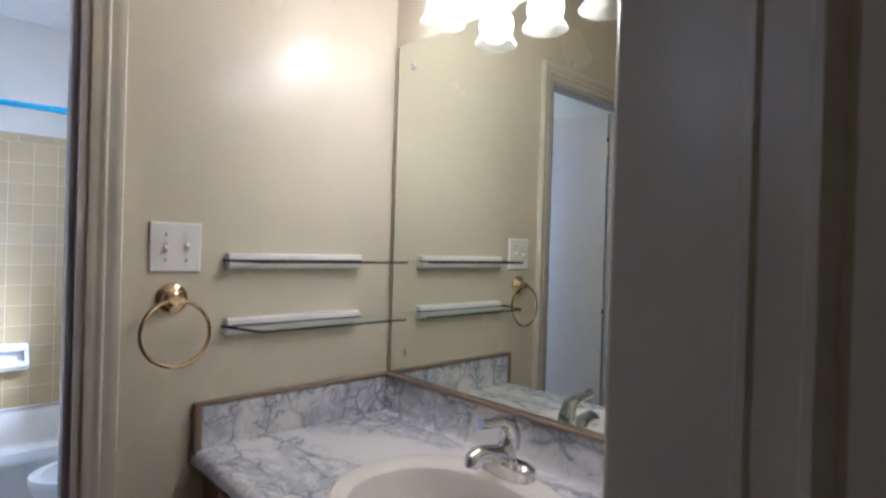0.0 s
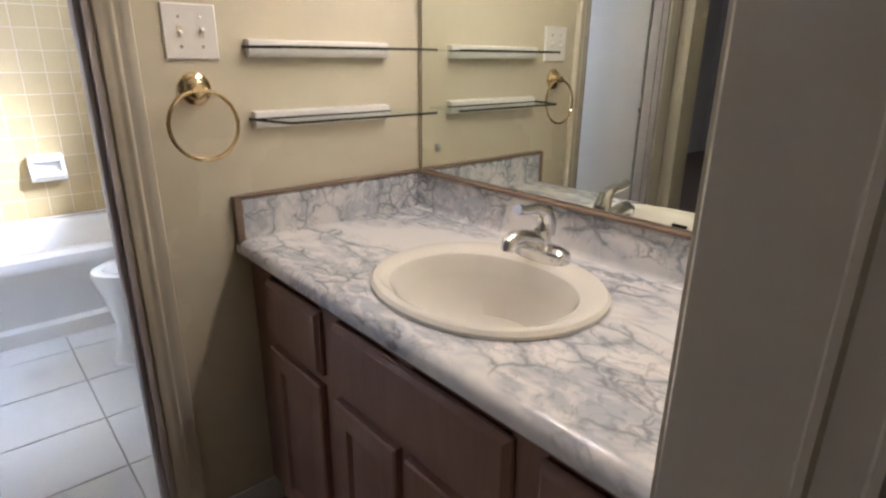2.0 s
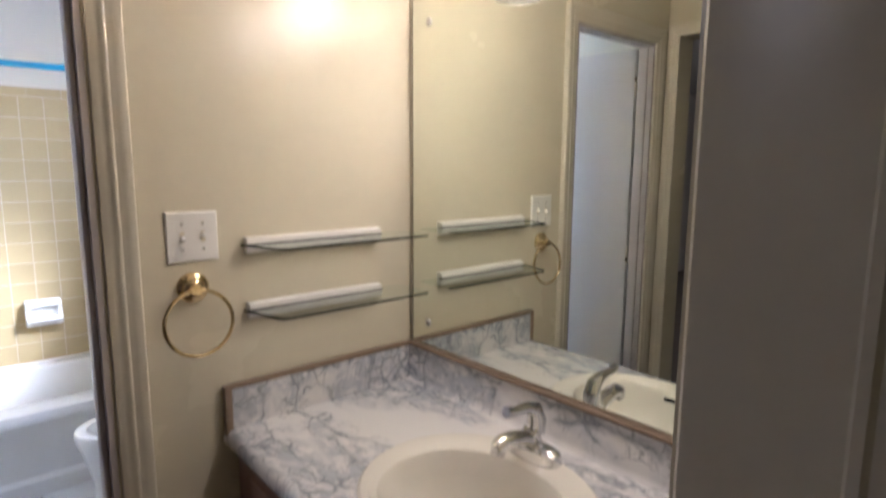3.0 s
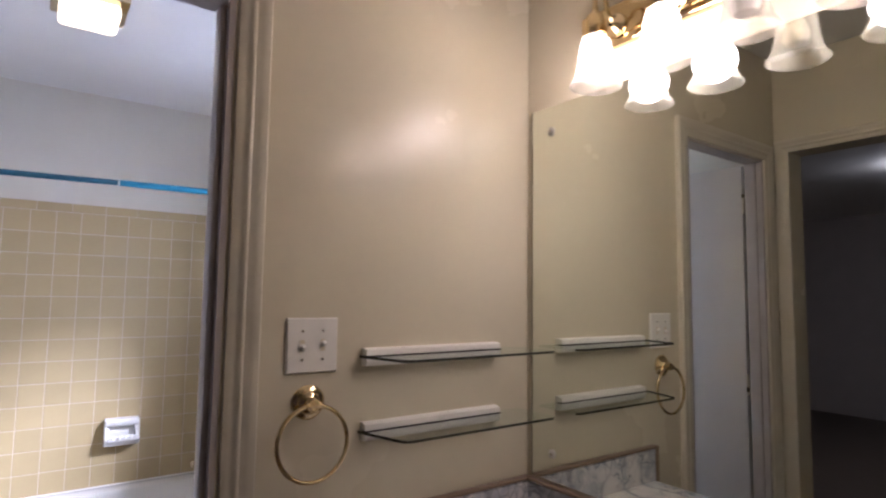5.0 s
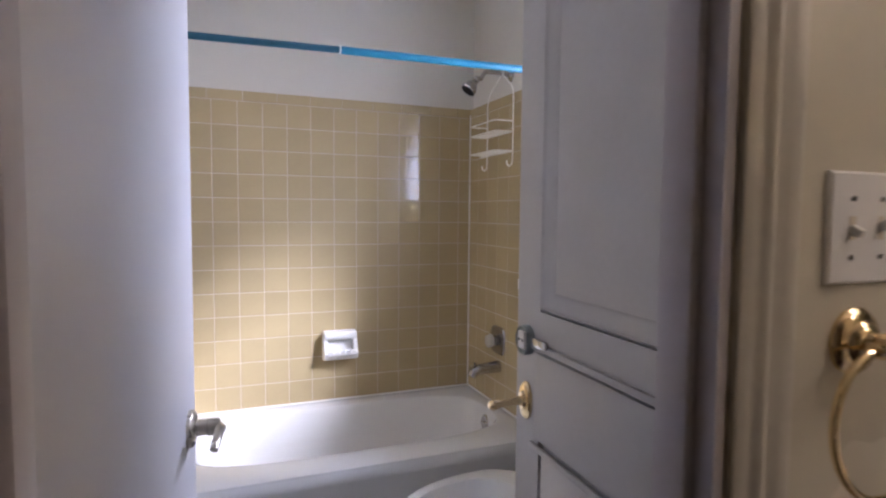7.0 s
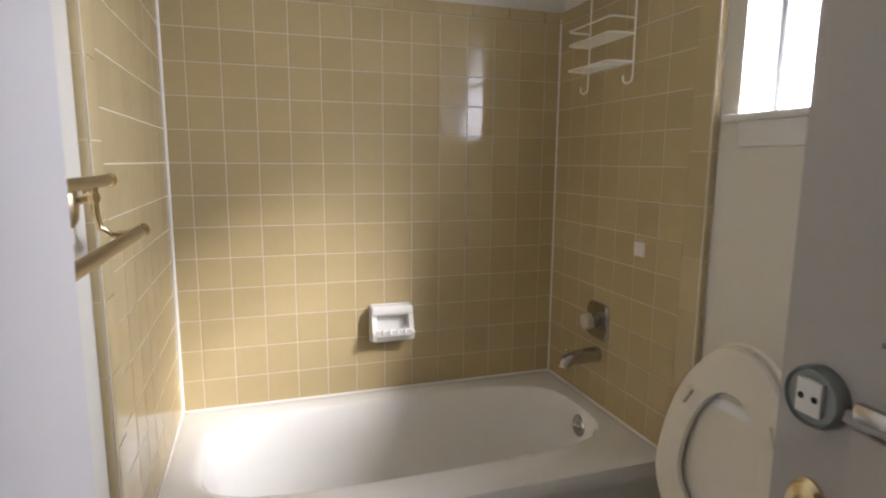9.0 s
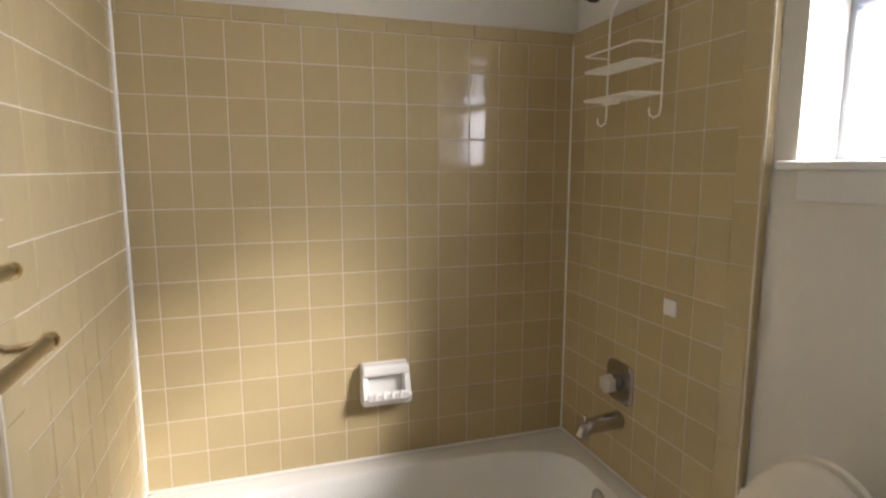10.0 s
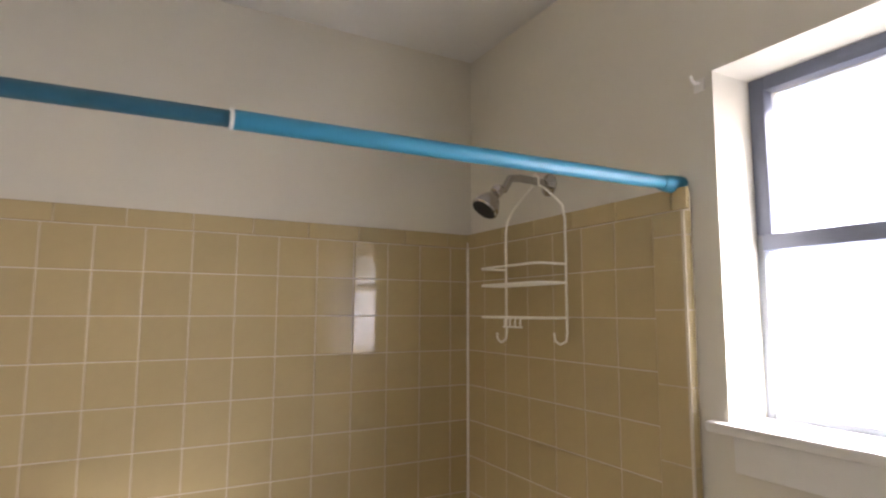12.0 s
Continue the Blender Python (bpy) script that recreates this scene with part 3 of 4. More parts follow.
# drop-in oval basin
basin = empty("sink", pose(SCX, SCY, CZ), "ivory porcelain oval drop-in sink set in the countertop", "sink")
BX, BY = SCX - 0.014, SCY - 0.008
rings = [oval(SCX, SCY, SAX, SAY, CZ + 0.001, 48, 2.12), oval(SCX, SCY, SAX + 0.001, SAY + 0.001, CZ + 0.008, 48, 2.12), oval(SCX, SCY, SAX - 0.006, SAY - 0.006, CZ + 0.015, 48, 2.12),
         oval(SCX, SCY, SAX - 0.018, SAY - 0.018, CZ + 0.017, 48, 2.12), oval(BX - 0.010, BY, 0.176, 0.226, CZ + 0.013, 48, 2.2), oval(BX - 0.008, BY, 0.164, 0.214, CZ + 0.008, 48, 2.2), oval(BX - 0.006, BY, 0.156, 0.206, CZ - 0.006, 48, 2.2),
         oval(BX, BY, 0.146, 0.194, CZ - 0.04, 48, 2.1), oval(BX + 0.018, BY + 0.004, 0.124, 0.165, CZ - 0.09), oval(BX + 0.040, BY + 0.008, 0.085, 0.115, CZ - 0.125), oval(BX + 0.055, BY + 0.010, 0.045, 0.055, CZ - 0.138), oval(BX + 0.06, BY + 0.012, 0.024, 0.024, CZ - 0.142)]
part("bowl", loops(rings), SINK, basin)
DRX, DRY = BX + 0.06, BY + 0.012
part("drain", lathe([(0.0, 0.0005), (0.010, 0.0005), (0.012, 0.003), (0.022, 0.005), (0.0255, 0.003), (0.0255, -0.003)], pose(DRX, DRY, CZ - 0.142)), CHROME, basin, "chrome drain ring")
part("drain_hole", lathe([(0.0, 0.0), (0.0125, 0.0)], pose(DRX, DRY, CZ - 0.1375)), DARKGAP, basin)
part("overflow_slot", box(-0.003, -0.024, -0.005, 0.003, 0.024, 0.005, bev=0.002, m=pose(BX - 0.153, BY, CZ - 0.022, 0, 10, 0)), DARKGAP, basin, "dark overflow slot")

# centre-set single-lever faucet
FXC, FZ = 1.082, CZ + 0.016
TAPY = SCY + 0.018
tap = empty("faucet", pose(FXC, TAPY, FZ), "chrome single-lever faucet on the sink deck", "faucet")
bm = loops([oval(FXC, TAPY, 0.030, 0.083, FZ - 0.139, 40, 2.6), oval(FXC, TAPY, 0.031, 0.084, FZ + 0.008, 40, 2.6), oval(FXC, TAPY, 0.028, 0.081, FZ + 0.023, 40, 2.6), oval(FXC, TAPY, 0.017, 0.068, FZ + 0.031, 40, 2.6)], cap1=True)
part("base", bm, CHROME, tap)
part("body", lathe([(0.027, 0.015), (0.025, 0.03), (0.022, 0.045), (0.0225, 0.055), (0.018, 0.063), (0.0, 0.066)], pose(FXC, TAPY, FZ)), CHROME, tap)
part("spout", tube([(FXC - 0.005, TAPY, FZ + 0.030), (FXC - 0.035, TAPY, FZ + 0.046), (FXC - 0.070, TAPY, FZ + 0.056), (FXC - 0.092, TAPY, FZ + 0.058), (FXC - 0.104, TAPY, FZ + 0.052), (FXC - 0.107, TAPY, FZ + 0.036)], [0.022, 0.021, 0.019, 0.0185, 0.0185, 0.0165], 16), CHROME, tap)
part("lever", tube([(FXC + 0.012, TAPY, FZ + 0.050), (FXC + 0.016, TAPY, FZ + 0.078), (FXC + 0.006, TAPY, FZ + 0.104), (FXC - 0.022, TAPY, FZ + 0.116), (FXC - 0.058, TAPY, FZ + 0.117), (FXC - 0.085, TAPY, FZ + 0.123)], [0.024, 0.023, 0.019, 0.013, 0.011, 0.0125], 14), CHROME, tap)

# mirror with clips
mirror = empty("wall_mirror", pose(1.205, 0.73, 0.93), "large frameless wall mirror over the vanity", "mirror")
mm = part("mirror_plate", box(1.2035, 0.139, 0.956, 1.2095, 1.428, 1.9655), MIRROR, mirror, smooth=False)
part("mirror_edge", box(1.2032, 1.4278, 0.956, 1.2098, 1.4298, 1.9655), GLASSEDGE, mirror, smooth=False)
for cy, cz in ((1.350, 1.8945), (1.350, 1.0284), (0.35, 1.8945), (0.35, 1.0284)):
    c = part("mirror_clip", lathe([(0.012, 0.0), (0.012, 0.003), (0.009, 0.005), (0.0, 0.0055)], pose(1.2035, cy, cz, 0, -90, 0), 16), CLIP, mirror)
    part("screw", lathe([(0.0042, 0.0), (0.0042, 0.0072), (0.0, 0.0078)], pose(1.2035, cy, cz, 0, -90, 0), 10), DULL_CHROME, c)

SKEW[0] = ALCOVE @ LAMP_HEIGHT
# vanity light: brass back plate, goosenecks, ribbed bell shades
fix = empty("vanity_light", pose(1.20, 0.80, 2.2), "brass four-arm vanity light with ribbed glass bell shades", "wall lamp")
bm = box(1.186, 0.43, 2.105, 1.2105, 1.225, 2.215, bev=0.010, seg=3)
box(1.180, 0.46, 2.125, 1.187, 1.195, 2.195, bev=0.004, bm=bm)
part("back_plate", bm, BRASS, fix)
SPROF = [(0.024, 0.118), (0.031, 0.112), (0.036, 0.098), (0.039, 0.075), (0.042, 0.045), (0.047, 0.022), (0.056, 0.006), (0.061, 0.0), (0.0595, -0.003), (0.054, 0.004), (0.045, 0.022), (0.040, 0.045), (0.037, 0.075), (0.034, 0.097), (0.029, 0.110), (0.022, 0.116)]


def bell(m, ribs=48):
    bm = bmesh.new()
    n = ribs * 2
    rings = [[bm.verts.new(((r * (1 + (0.012 if k % 2 else -0.006))) * math.cos(2 * math.pi * k / n), (r * (1 + (0.012 if k % 2 else -0.006))) * math.sin(2 * math.pi * k / n), h)) for k in range(n)] for r, h in SPROF]
    for q, w_ in zip(rings, rings[1:]):
        for k in range(n):
            bm.faces.new((q[k], q[(k + 1) % n], w_[(k + 1) % n], w_[k]))
    bm.transform(m)
    return bm


for by in (1.10, 0.918, 0.736, 0.554):
    ax, az = 1.102, 1.982
    arm = part("arm", tube([(1.184, by, 2.150), (1.170, by, 2.150), (1.158, by, 2.158), (1.144, by, 2.178), (1.140, by, 2.200), (1.130, by, 2.214), (1.116, by, 2.217), (1.106, by, 2.206), (1.102, by, 2.185), (1.102, by, 2.15)], 0.006, 10), BRASS, fix)
    part("rosette", lathe([(0.030, 0.0), (0.029, 0.006), (0.020, 0.010), (0.014, 0.018), (0.008, 0.022)], pose(1.181, by, 2.150, 0, -90, 0), 20), BRASS, arm)
    part("socket_cup", lathe([(0.008, 0.060), (0.012, 0.052), (0.020, 0.045), (0.026, 0.030), (0.027, 0.0), (0.025, -0.004)], pose(ax, by, 2.103), 24), BRASS, arm)
    sh = part("shade", bell(pose(ax, by, az)), SHADE, arm, "ribbed frosted glass bell shade")
    bl = part("bulb", lathe([(0.012, 0.10), (0.014, 0.085), (0.024, 0.062), (0.027, 0.048), (0.022, 0.032), (0.0, 0.024)], pose(ax, by, az), 20), PLASTIC if by == 0.736 else BULBGLOW, arm)
    bl.visible_shadow = False

SKEW[0] = None

# double toggle switch plate
sw = empty("light_switch", pose(0.551, YN, 1.311), "white double toggle switch plate on the cream wall", "switch")
SWX, SWZ = 0.551, 1.311
bm = loops([[(SWX + a * 0.0575 * s, YN - o, SWZ + b * 0.058 * s) for a, b in ((-1, -1), (1, -1), (1, 1), (-1, 1))] for s, o in ((1, 0), (1, 0.003), (0.95, 0.006))], cap1=True)
part("plate", bm, PLASTIC, sw)
for sx, tilt in ((-0.023, 30), (0.023, -30)):
    part("toggle_slot", box(SWX + sx - 0.005, YN - 0.0066, SWZ - 0.012, SWX + sx + 0.005, YN - 0.005, SWZ + 0.012), GROUT, sw)
    part("toggle", box(-0.0042, -0.013, -0.0045, 0.0042, 0.0, 0.0045, bev=0.0015, m=pose(SWX + sx, YN - 0.005, SWZ, tilt, 0, 0)), PLASTIC, sw)
    for sz in (0.030, -0.030):
        part("screw", lathe([(0.0032, 0.0), (0.0028, 0.001), (0.0, 0.0012)], pose(SWX + sx, YN - 0.006, SWZ + sz, 90, 0, 0), 10), DULL_CHROME, sw)

# brass towel ring
RX, RZ = 0.546, 1.192
ring = empty("towel_ring", pose(RX, YN, RZ), "polished brass towel ring on the cream wall", "towel ring")
part("rosette", lathe([(0.036, 0.0), (0.036, 0.004), (0.032, 0.009), (0.024, 0.012), (0.020, 0.018), (0.013, 0.021), (0.011, 0.026), (0.014, 0.031), (0.012, 0.038), (0.0, 0.041)], pose(RX, YN, RZ, 90, 0, 0), 32), BRASS, ring)
RR = 0.076
part("ring", tube([(RX + RR * math.sin(a), YN - 0.032 - 0.004 * (1 - math.cos(a)), RZ - 0.002 - RR + RR * math.cos(a)) for a in [2 * math.pi * k / 56 for k in range(56)]], 0.0045, 10, closed=True), BRASS, ring)
part("collar", tube([(RX - 0.016, YN - 0.032, RZ - 0.002), (RX + 0.016, YN - 0.032, RZ - 0.002)], 0.008, 12), BRASS, ring)


# glass shelves on white rails
def shelf(z, name="glass_shelf"):
    s = empty(name, pose(0.9, YN, z), "clear glass shelf in a white wall rail", "shelf", "glass shelves beside the mirror")
    bm = extrude_profile([(0, -0.020), (0.019, -0.020), (0.024, -0.014), (0.026, 0.002), (0.024, 0.016), (0.010, 0.019), (0, 0.019)],
                         lambda u, v: (0.671, YN - u, z + v), lambda u, v: (1.063, YN - u, z + v))
    part("rail", bm, PLASTIC, s, "white plastic shelf rail")
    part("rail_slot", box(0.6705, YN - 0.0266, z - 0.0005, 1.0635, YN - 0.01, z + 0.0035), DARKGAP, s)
    z0, z1 = z - 0.0015, z + 0.0045
    out = [(0.660, YN - 0.012), (0.664, YN - 0.034), (0.696, YN - 0.140), (0.704, YN - 0.147), (0.716, YN - 0.150), (1.128, YN - 0.150), (1.140, YN - 0.142), (1.140, YN - 0.012)]
    bm = loops([[(x, y, z0) for x, y in out], [(x, y, z1) for x, y in out]], cap0=True, cap1=True)
    g = part("glass", bm, SHELFGLASS, s, smooth=False)
    g.visible_shadow = False
    bm = bmesh.new()
    for a, b in zip(out, out[1:-1]):
        d = (Vector(b) - Vector(a)).normalized()
        nx, ny = d.y * 0.0008, -d.x * 0.0008
        va = [bm.verts.new((p[0] + nx, p[1] + ny, zz)) for p, zz in ((a, z0), (b, z0), (b, z1), (a, z1))]
        bm.faces.new(va)
    part("polished_edge", bm, GLASSEDGE, s, "dark green polished glass edge", smooth=False)


shelf(1.281)
shelf(1.118)


# ---- doors ----
# smooth door hung on the west jamb
m = Matrix.Translation((-0.203, YN2 + 0.022, 0.012)) @ Matrix.Rotation(math.atan2(0.66, 0.085), 4, "Z")
door = empty("flush_door", m, "smooth white flush door standing open into the bathroom", "door")
DW = 0.665
part("leaf", box(0, 0, 0, DW, 0.035, 1.995, bev=0.002, m=m), DOOR_WHITE, door)
for side, yy in ((-90, 0.0),):
    hd = part("handle_rose", lathe([(0.033, 0.0), (0.033, 0.006), (0.028, 0.010), (0.014, 0.012), (0.0135, 0.030), (0.015, 0.032), (0.015, 0.050), (0.0, 0.052)], m @ pose(DW - 0.06, 0, 0.928, 90, 0, 0), 28), NICKEL, door)
    part("lever", tube([m @ Vector(p) for p in ((DW - 0.06, -0.047, 0.928), (DW - 0.070, -0.053, 0.928), (DW - 0.10, -0.055, 0.936), (DW - 0.135, -0.053, 0.924), (DW - 0.145, -0.052, 0.920))], [0.010, 0.0095, 0.008, 0.007, 0.0065], 12), NICKEL, hd)
part("latch_plate", box(DW - 0.0005, 0.006, 0.885, DW + 0.0015, 0.029, 0.94, m=m), NICKEL, door)
for hz in (0.2, 1.0, 1.78):
    part("hinge", tube([m @ Vector((-0.004, 0.0, hz)), m @ Vector((-0.004, 0.0, hz + 0.09))], 0.006, 10), NICKEL, door)

# panelled door hung on the east jamb; its face towards the doorway is at local y = 0.035
ang = math.atan2(0.605, 0.028)
m = Matrix.Translation((0.575, 1.650, 0.012)) @ Matrix.Rotation(ang, 4, "Z")
pd = empty("panel_door", m, "white panelled door, greyed for its weaker light, standing open beside the toilet", "door")
PW, PT = 0.622, 0.038


def prect(x0, x1, z0, z1, y):
    return [m @ Vector(p) for p in ((x0, y, z0), (x1, y, z0), (x1, y, z1), (x0, y, z1))]


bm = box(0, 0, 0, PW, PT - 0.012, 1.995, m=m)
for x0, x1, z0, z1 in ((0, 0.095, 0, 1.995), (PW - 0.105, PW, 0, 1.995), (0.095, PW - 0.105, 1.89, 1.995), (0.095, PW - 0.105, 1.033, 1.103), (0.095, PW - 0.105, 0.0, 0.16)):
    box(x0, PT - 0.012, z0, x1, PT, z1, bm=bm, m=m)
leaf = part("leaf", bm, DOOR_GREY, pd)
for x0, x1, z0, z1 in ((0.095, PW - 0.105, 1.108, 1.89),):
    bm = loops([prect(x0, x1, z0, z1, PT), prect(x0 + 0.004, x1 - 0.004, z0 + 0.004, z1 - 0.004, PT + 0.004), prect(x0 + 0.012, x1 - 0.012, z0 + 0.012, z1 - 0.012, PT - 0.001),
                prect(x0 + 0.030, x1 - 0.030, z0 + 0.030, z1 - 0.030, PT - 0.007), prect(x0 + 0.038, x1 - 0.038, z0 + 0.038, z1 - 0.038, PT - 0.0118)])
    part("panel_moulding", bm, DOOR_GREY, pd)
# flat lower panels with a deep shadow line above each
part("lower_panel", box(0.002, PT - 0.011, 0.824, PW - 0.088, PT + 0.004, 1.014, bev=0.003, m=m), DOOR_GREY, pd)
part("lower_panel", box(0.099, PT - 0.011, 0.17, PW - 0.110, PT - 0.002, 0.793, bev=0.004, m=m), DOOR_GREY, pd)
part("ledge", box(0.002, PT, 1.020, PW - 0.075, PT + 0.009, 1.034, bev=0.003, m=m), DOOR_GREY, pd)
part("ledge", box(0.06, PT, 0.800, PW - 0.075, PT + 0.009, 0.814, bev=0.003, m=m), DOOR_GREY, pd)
part("catch", box(PW - 0.15, PT + 0.004, 1.028, PW - 0.095, PT + 0.016, 1.048, bev=0.005, m=m), DULL_CHROME, pd, "small tarnished metal catch")
# bolt housing and brass knob near the closing edge
BXL, BZL = PW - 0.050, 1.033


def round_plate(rx, rz, steps, cx_, cz_):
    return loops([[m @ Vector((cx_ + rx * s * math.cos(a), PT + o, cz_ + rz * s * math.sin(a))) for a in [2 * math.pi * k / 32 for k in range(32)]] for s, o in steps], cap1=True)


bolt = part("deadbolt_rose", round_plate(0.034, 0.034, ((1, 0), (1, 0.010), (0.9, 0.016), (0.84, 0.012)), BXL, BZL), mat("grey_bolt_housing", (0.26, 0.29, 0.29), 0.35, 0.6), pd, "grey-green deadbolt housing without its thumb turn")
part("bolt_face", box(BXL - 0.015, PT + 0.010, BZL - 0.019, BXL + 0.015, PT + 0.018, BZL + 0.019, bev=0.002, m=m), PLASTIC, bolt, "white mounting plate with two screw holes")
for hx in (-0.008, 0.008):
    part("screw_hole", round_plate(0.0036, 0.0036, ((1, 0.0175), (1, 0.0186)), BXL + hx, BZL), DARKGAP, bolt)
kn = part("knob_plate", round_plate(0.026, 0.043, ((1, 0.0), (1, 0.004), (0.88, 0.009), (0.55, 0.010), (0.45, 0.016)), BXL, 0.896), BRASS, pd, "polished brass oval plate")
part("knob", tube([m @ Vector(p) for p in ((BXL, PT + 0.010, 0.896), (BXL, PT + 0.035, 0.896), (BXL, PT + 0.050, 0.894), (BXL, PT + 0.068, 0.893), (BXL, PT + 0.084, 0.892), (BXL, PT + 0.092, 0.892))], [0.011, 0.009, 0.0075, 0.009, 0.012, 0.007], 14), BRASS, kn)

# ---- bathroom ----
# tub with rounded well
tub = empty("bathtub", pose(0.45, 3.5, 0), "white enamelled alcove bathtub with a plain apron", "bathtub")
TY0, TZ = 3.125, 0.393
rings = [oval(0.453, (TY0 + TN) / 2, (TE - TW) / 2 - 0.001, (TN - TY0) / 2 - 0.001, TZ - 0.012, 72, 40), oval(0.453, (TY0 + TN) / 2, (TE - TW) / 2 - 0.003, (TN - TY0) / 2 - 0.003, TZ - 0.003, 72, 40), oval(0.453, (TY0 + TN) / 2, (TE - TW) / 2 - 0.010, (TN - TY0) / 2 - 0.010, TZ, 72, 30),
         oval(0.462, 3.545, 0.672, 0.290, TZ + 0.001, 72, 3.8), oval(0.462, 3.545, 0.656, 0.274, TZ - 0.004, 72, 3.8), oval(0.464, 3.545, 0.644, 0.262, TZ - 0.022, 72, 3.7), oval(0.474, 3.545, 0.626, 0.246, TZ - 0.15, 72, 3.6), oval(0.482, 3.545, 0.594, 0.228, TZ - 0.27, 72, 3.5),
         oval(0.475, 3.545, 0.53, 0.20, TZ - 0.315, 72, 3.4), oval(0.48, 3.545, 0.40, 0.13, TZ - 0.328, 72, 3.0), oval(0.48, 3.545, 0.05, 0.03, TZ - 0.33, 72, 2.0)]
part("basin", loops(rings, cap1=True), TUB, tub, smooth="all")
bm = extrude_profile([(TY0 + 0.001, TZ - 0.012), (TY0 - 0.006, TZ - 0.030), (TY0 - 0.004, TZ - 0.055), (TY0 + 0.010, TZ - 0.075), (TY0 + 0.022, 0.09), (TY0 + 0.006, 0.07), (TY0 + 0.004, 0.0), (TY0 + 0.05, 0.0), (TY0 + 0.05, TZ - 0.012)],
                     lambda u, v: (TW + 0.001, u, v), lambda u, v: (TE - 0.001, u, v))
part("apron", bm, TUB, tub)
part("overflow_plate", lathe([(0.041, 0.0), (0.041, 0.004), (0.035, 0.008), (0.012, 0.010), (0.0, 0.010)], pose(1.108, 3.522, 0.325, 0, -83, 0), 28), DULL_CHROME, tub)
part("overflow_lever", box(-0.006, -0.02, 0.008, 0.006, 0.02, 0.018, bev=0.003, m=pose(1.108, 3.522, 0.325, 0, -83, 25)), DULL_CHROME, tub)
part("drain", lathe([(0.0, 0.002), (0.02, 0.003), (0.028, 0.001)], pose(0.97, 3.545, TZ - 0.3255), 20), CHROME, tub)

# tub spout and valve on the east tiles
sp = empty("tub_spout", pose(TE, 3.545, 0.58), "tarnished chrome tub spout on the tiled wall", "tub spout")
part("spout_body", tube([(TE + 0.002, 3.545, 0.585), (TE - 0.012, 3.545, 0.585), (TE - 0.06, 3.545, 0.583), (TE - 0.11, 3.545, 0.578), (TE - 0.135, 3.545, 0.568), (TE - 0.143, 3.545, 0.548)], [0.030, 0.029, 0.027, 0.025, 0.025, 0.021], 20), DULL_CHROME, sp)
part("diverter_knob", tube([(TE - 0.128, 3.545, 0.588), (TE - 0.128, 3.545, 0.606), (TE - 0.128, 3.545, 0.610), (TE - 0.128, 3.545, 0.616)], [0.004, 0.004, 0.008, 0.006], 10), DULL_CHROME, sp)
vy, vz = 3.548, 0.713
valve = empty("shower_valve", pose(TE, vy, vz), "square tarnished chrome shower valve with a clear knob", "valve")
bm = loops([oval(0, 0, 0.068 * s, 0.068 * s, o, 40, 4.5) for s, o in ((1, 0.0), (1, 0.004), (0.93, 0.010), (0.62, 0.013))], cap1=True)
bm.transform(pose(TE, vy, vz, 0, -90, 0))
part("escutcheon", bm, DULL_CHROME, valve)
part("valve_stem", lathe([(0.026, 0.01), (0.024, 0.022), (0.018, 0.026), (0.018, 0.034)], pose(TE, vy, vz, 0, -90, 0), 24), DULL_CHROME, valve)
kr = [(0.018, 0.032), (0.028, 0.036), (0.030, 0.050), (0.027, 0.062), (0.015, 0.066)]
kb = loops([[((r * (1 + 0.10 * math.cos(6 * 2 * math.pi * k / 36))) * math.cos(2 * math.pi * k / 36), (r * (1 + 0.10 * math.cos(6 * 2 * math.pi * k / 36))) * math.sin(2 * math.pi * k / 36), h) for k in range(36)] for r, h in kr], cap1=True)
kb.transform(pose(TE, vy, vz, 0, -90, 0))
part("knob", kb, mat("cloudy_acrylic", (0.62, 0.58, 0.50), 0.15, vary=0.1, scale=30), valve, "cloudy acrylic knob")
thing("wall_plug_cover", box(TE - 0.006, 3.312, 0.986, TE + 0.001, 3.362, 1.034, bev=0.003), PLASTIC, "small white plastic square stuck to the tiles", "cover plate")

# soap dish on the north tiles
dish = empty("soap_dish", pose(0.482, TN, 0.675), "white ceramic soap dish on the tiled wall", "soap dish")
dx0, dx1, dz0, dz1 = 0.396, 0.560, 0.597, 0.744
part("back", box(dx0, TN - 0.020, dz0, dx1, TN + 0.001, dz1, bev=0.008, seg=3), PORCELAIN, dish)
part("top_lip", box(dx0 + 0.001, TN - 0.056, dz1 - 0.038, dx1 - 0.001, TN - 0.012, dz1 - 0.002, bev=0.010, seg=3), PORCELAIN, dish)
for xa, xb in ((dx0 + 0.001, dx0 + 0.020), (dx1 - 0.020, dx1 - 0.001)):
    part("cheek", extrude_profile([(TN - 0.015, dz0 + 0.01), (TN - 0.070, dz0 + 0.016), (TN - 0.082, dz0 + 0.045), (TN - 0.070, dz0 + 0.055), (TN - 0.050, dz1 - 0.035), (TN - 0.045, dz1 - 0.012), (TN - 0.015, dz1 - 0.012)], lambda u, v, a=xa: (a, u, v), lambda u, v, b=xb: (b, u, v)), PORCELAIN, dish)
bm = extrude_profile([(TN - 0.015, dz0 + 0.004), (TN - 0.060, dz0 + 0.010), (TN - 0.084, dz0 + 0.036), (TN - 0.086, dz0 + 0.058), (TN - 0.078, dz0 + 0.062), (TN - 0.068, dz0 + 0.044), (TN - 0.015, dz0 + 0.030)], lambda u, v: (dx0 + 0.014, u, v), lambda u, v: (dx1 - 0.014, u, v))
part("tray", bm, PORCELAIN, dish)
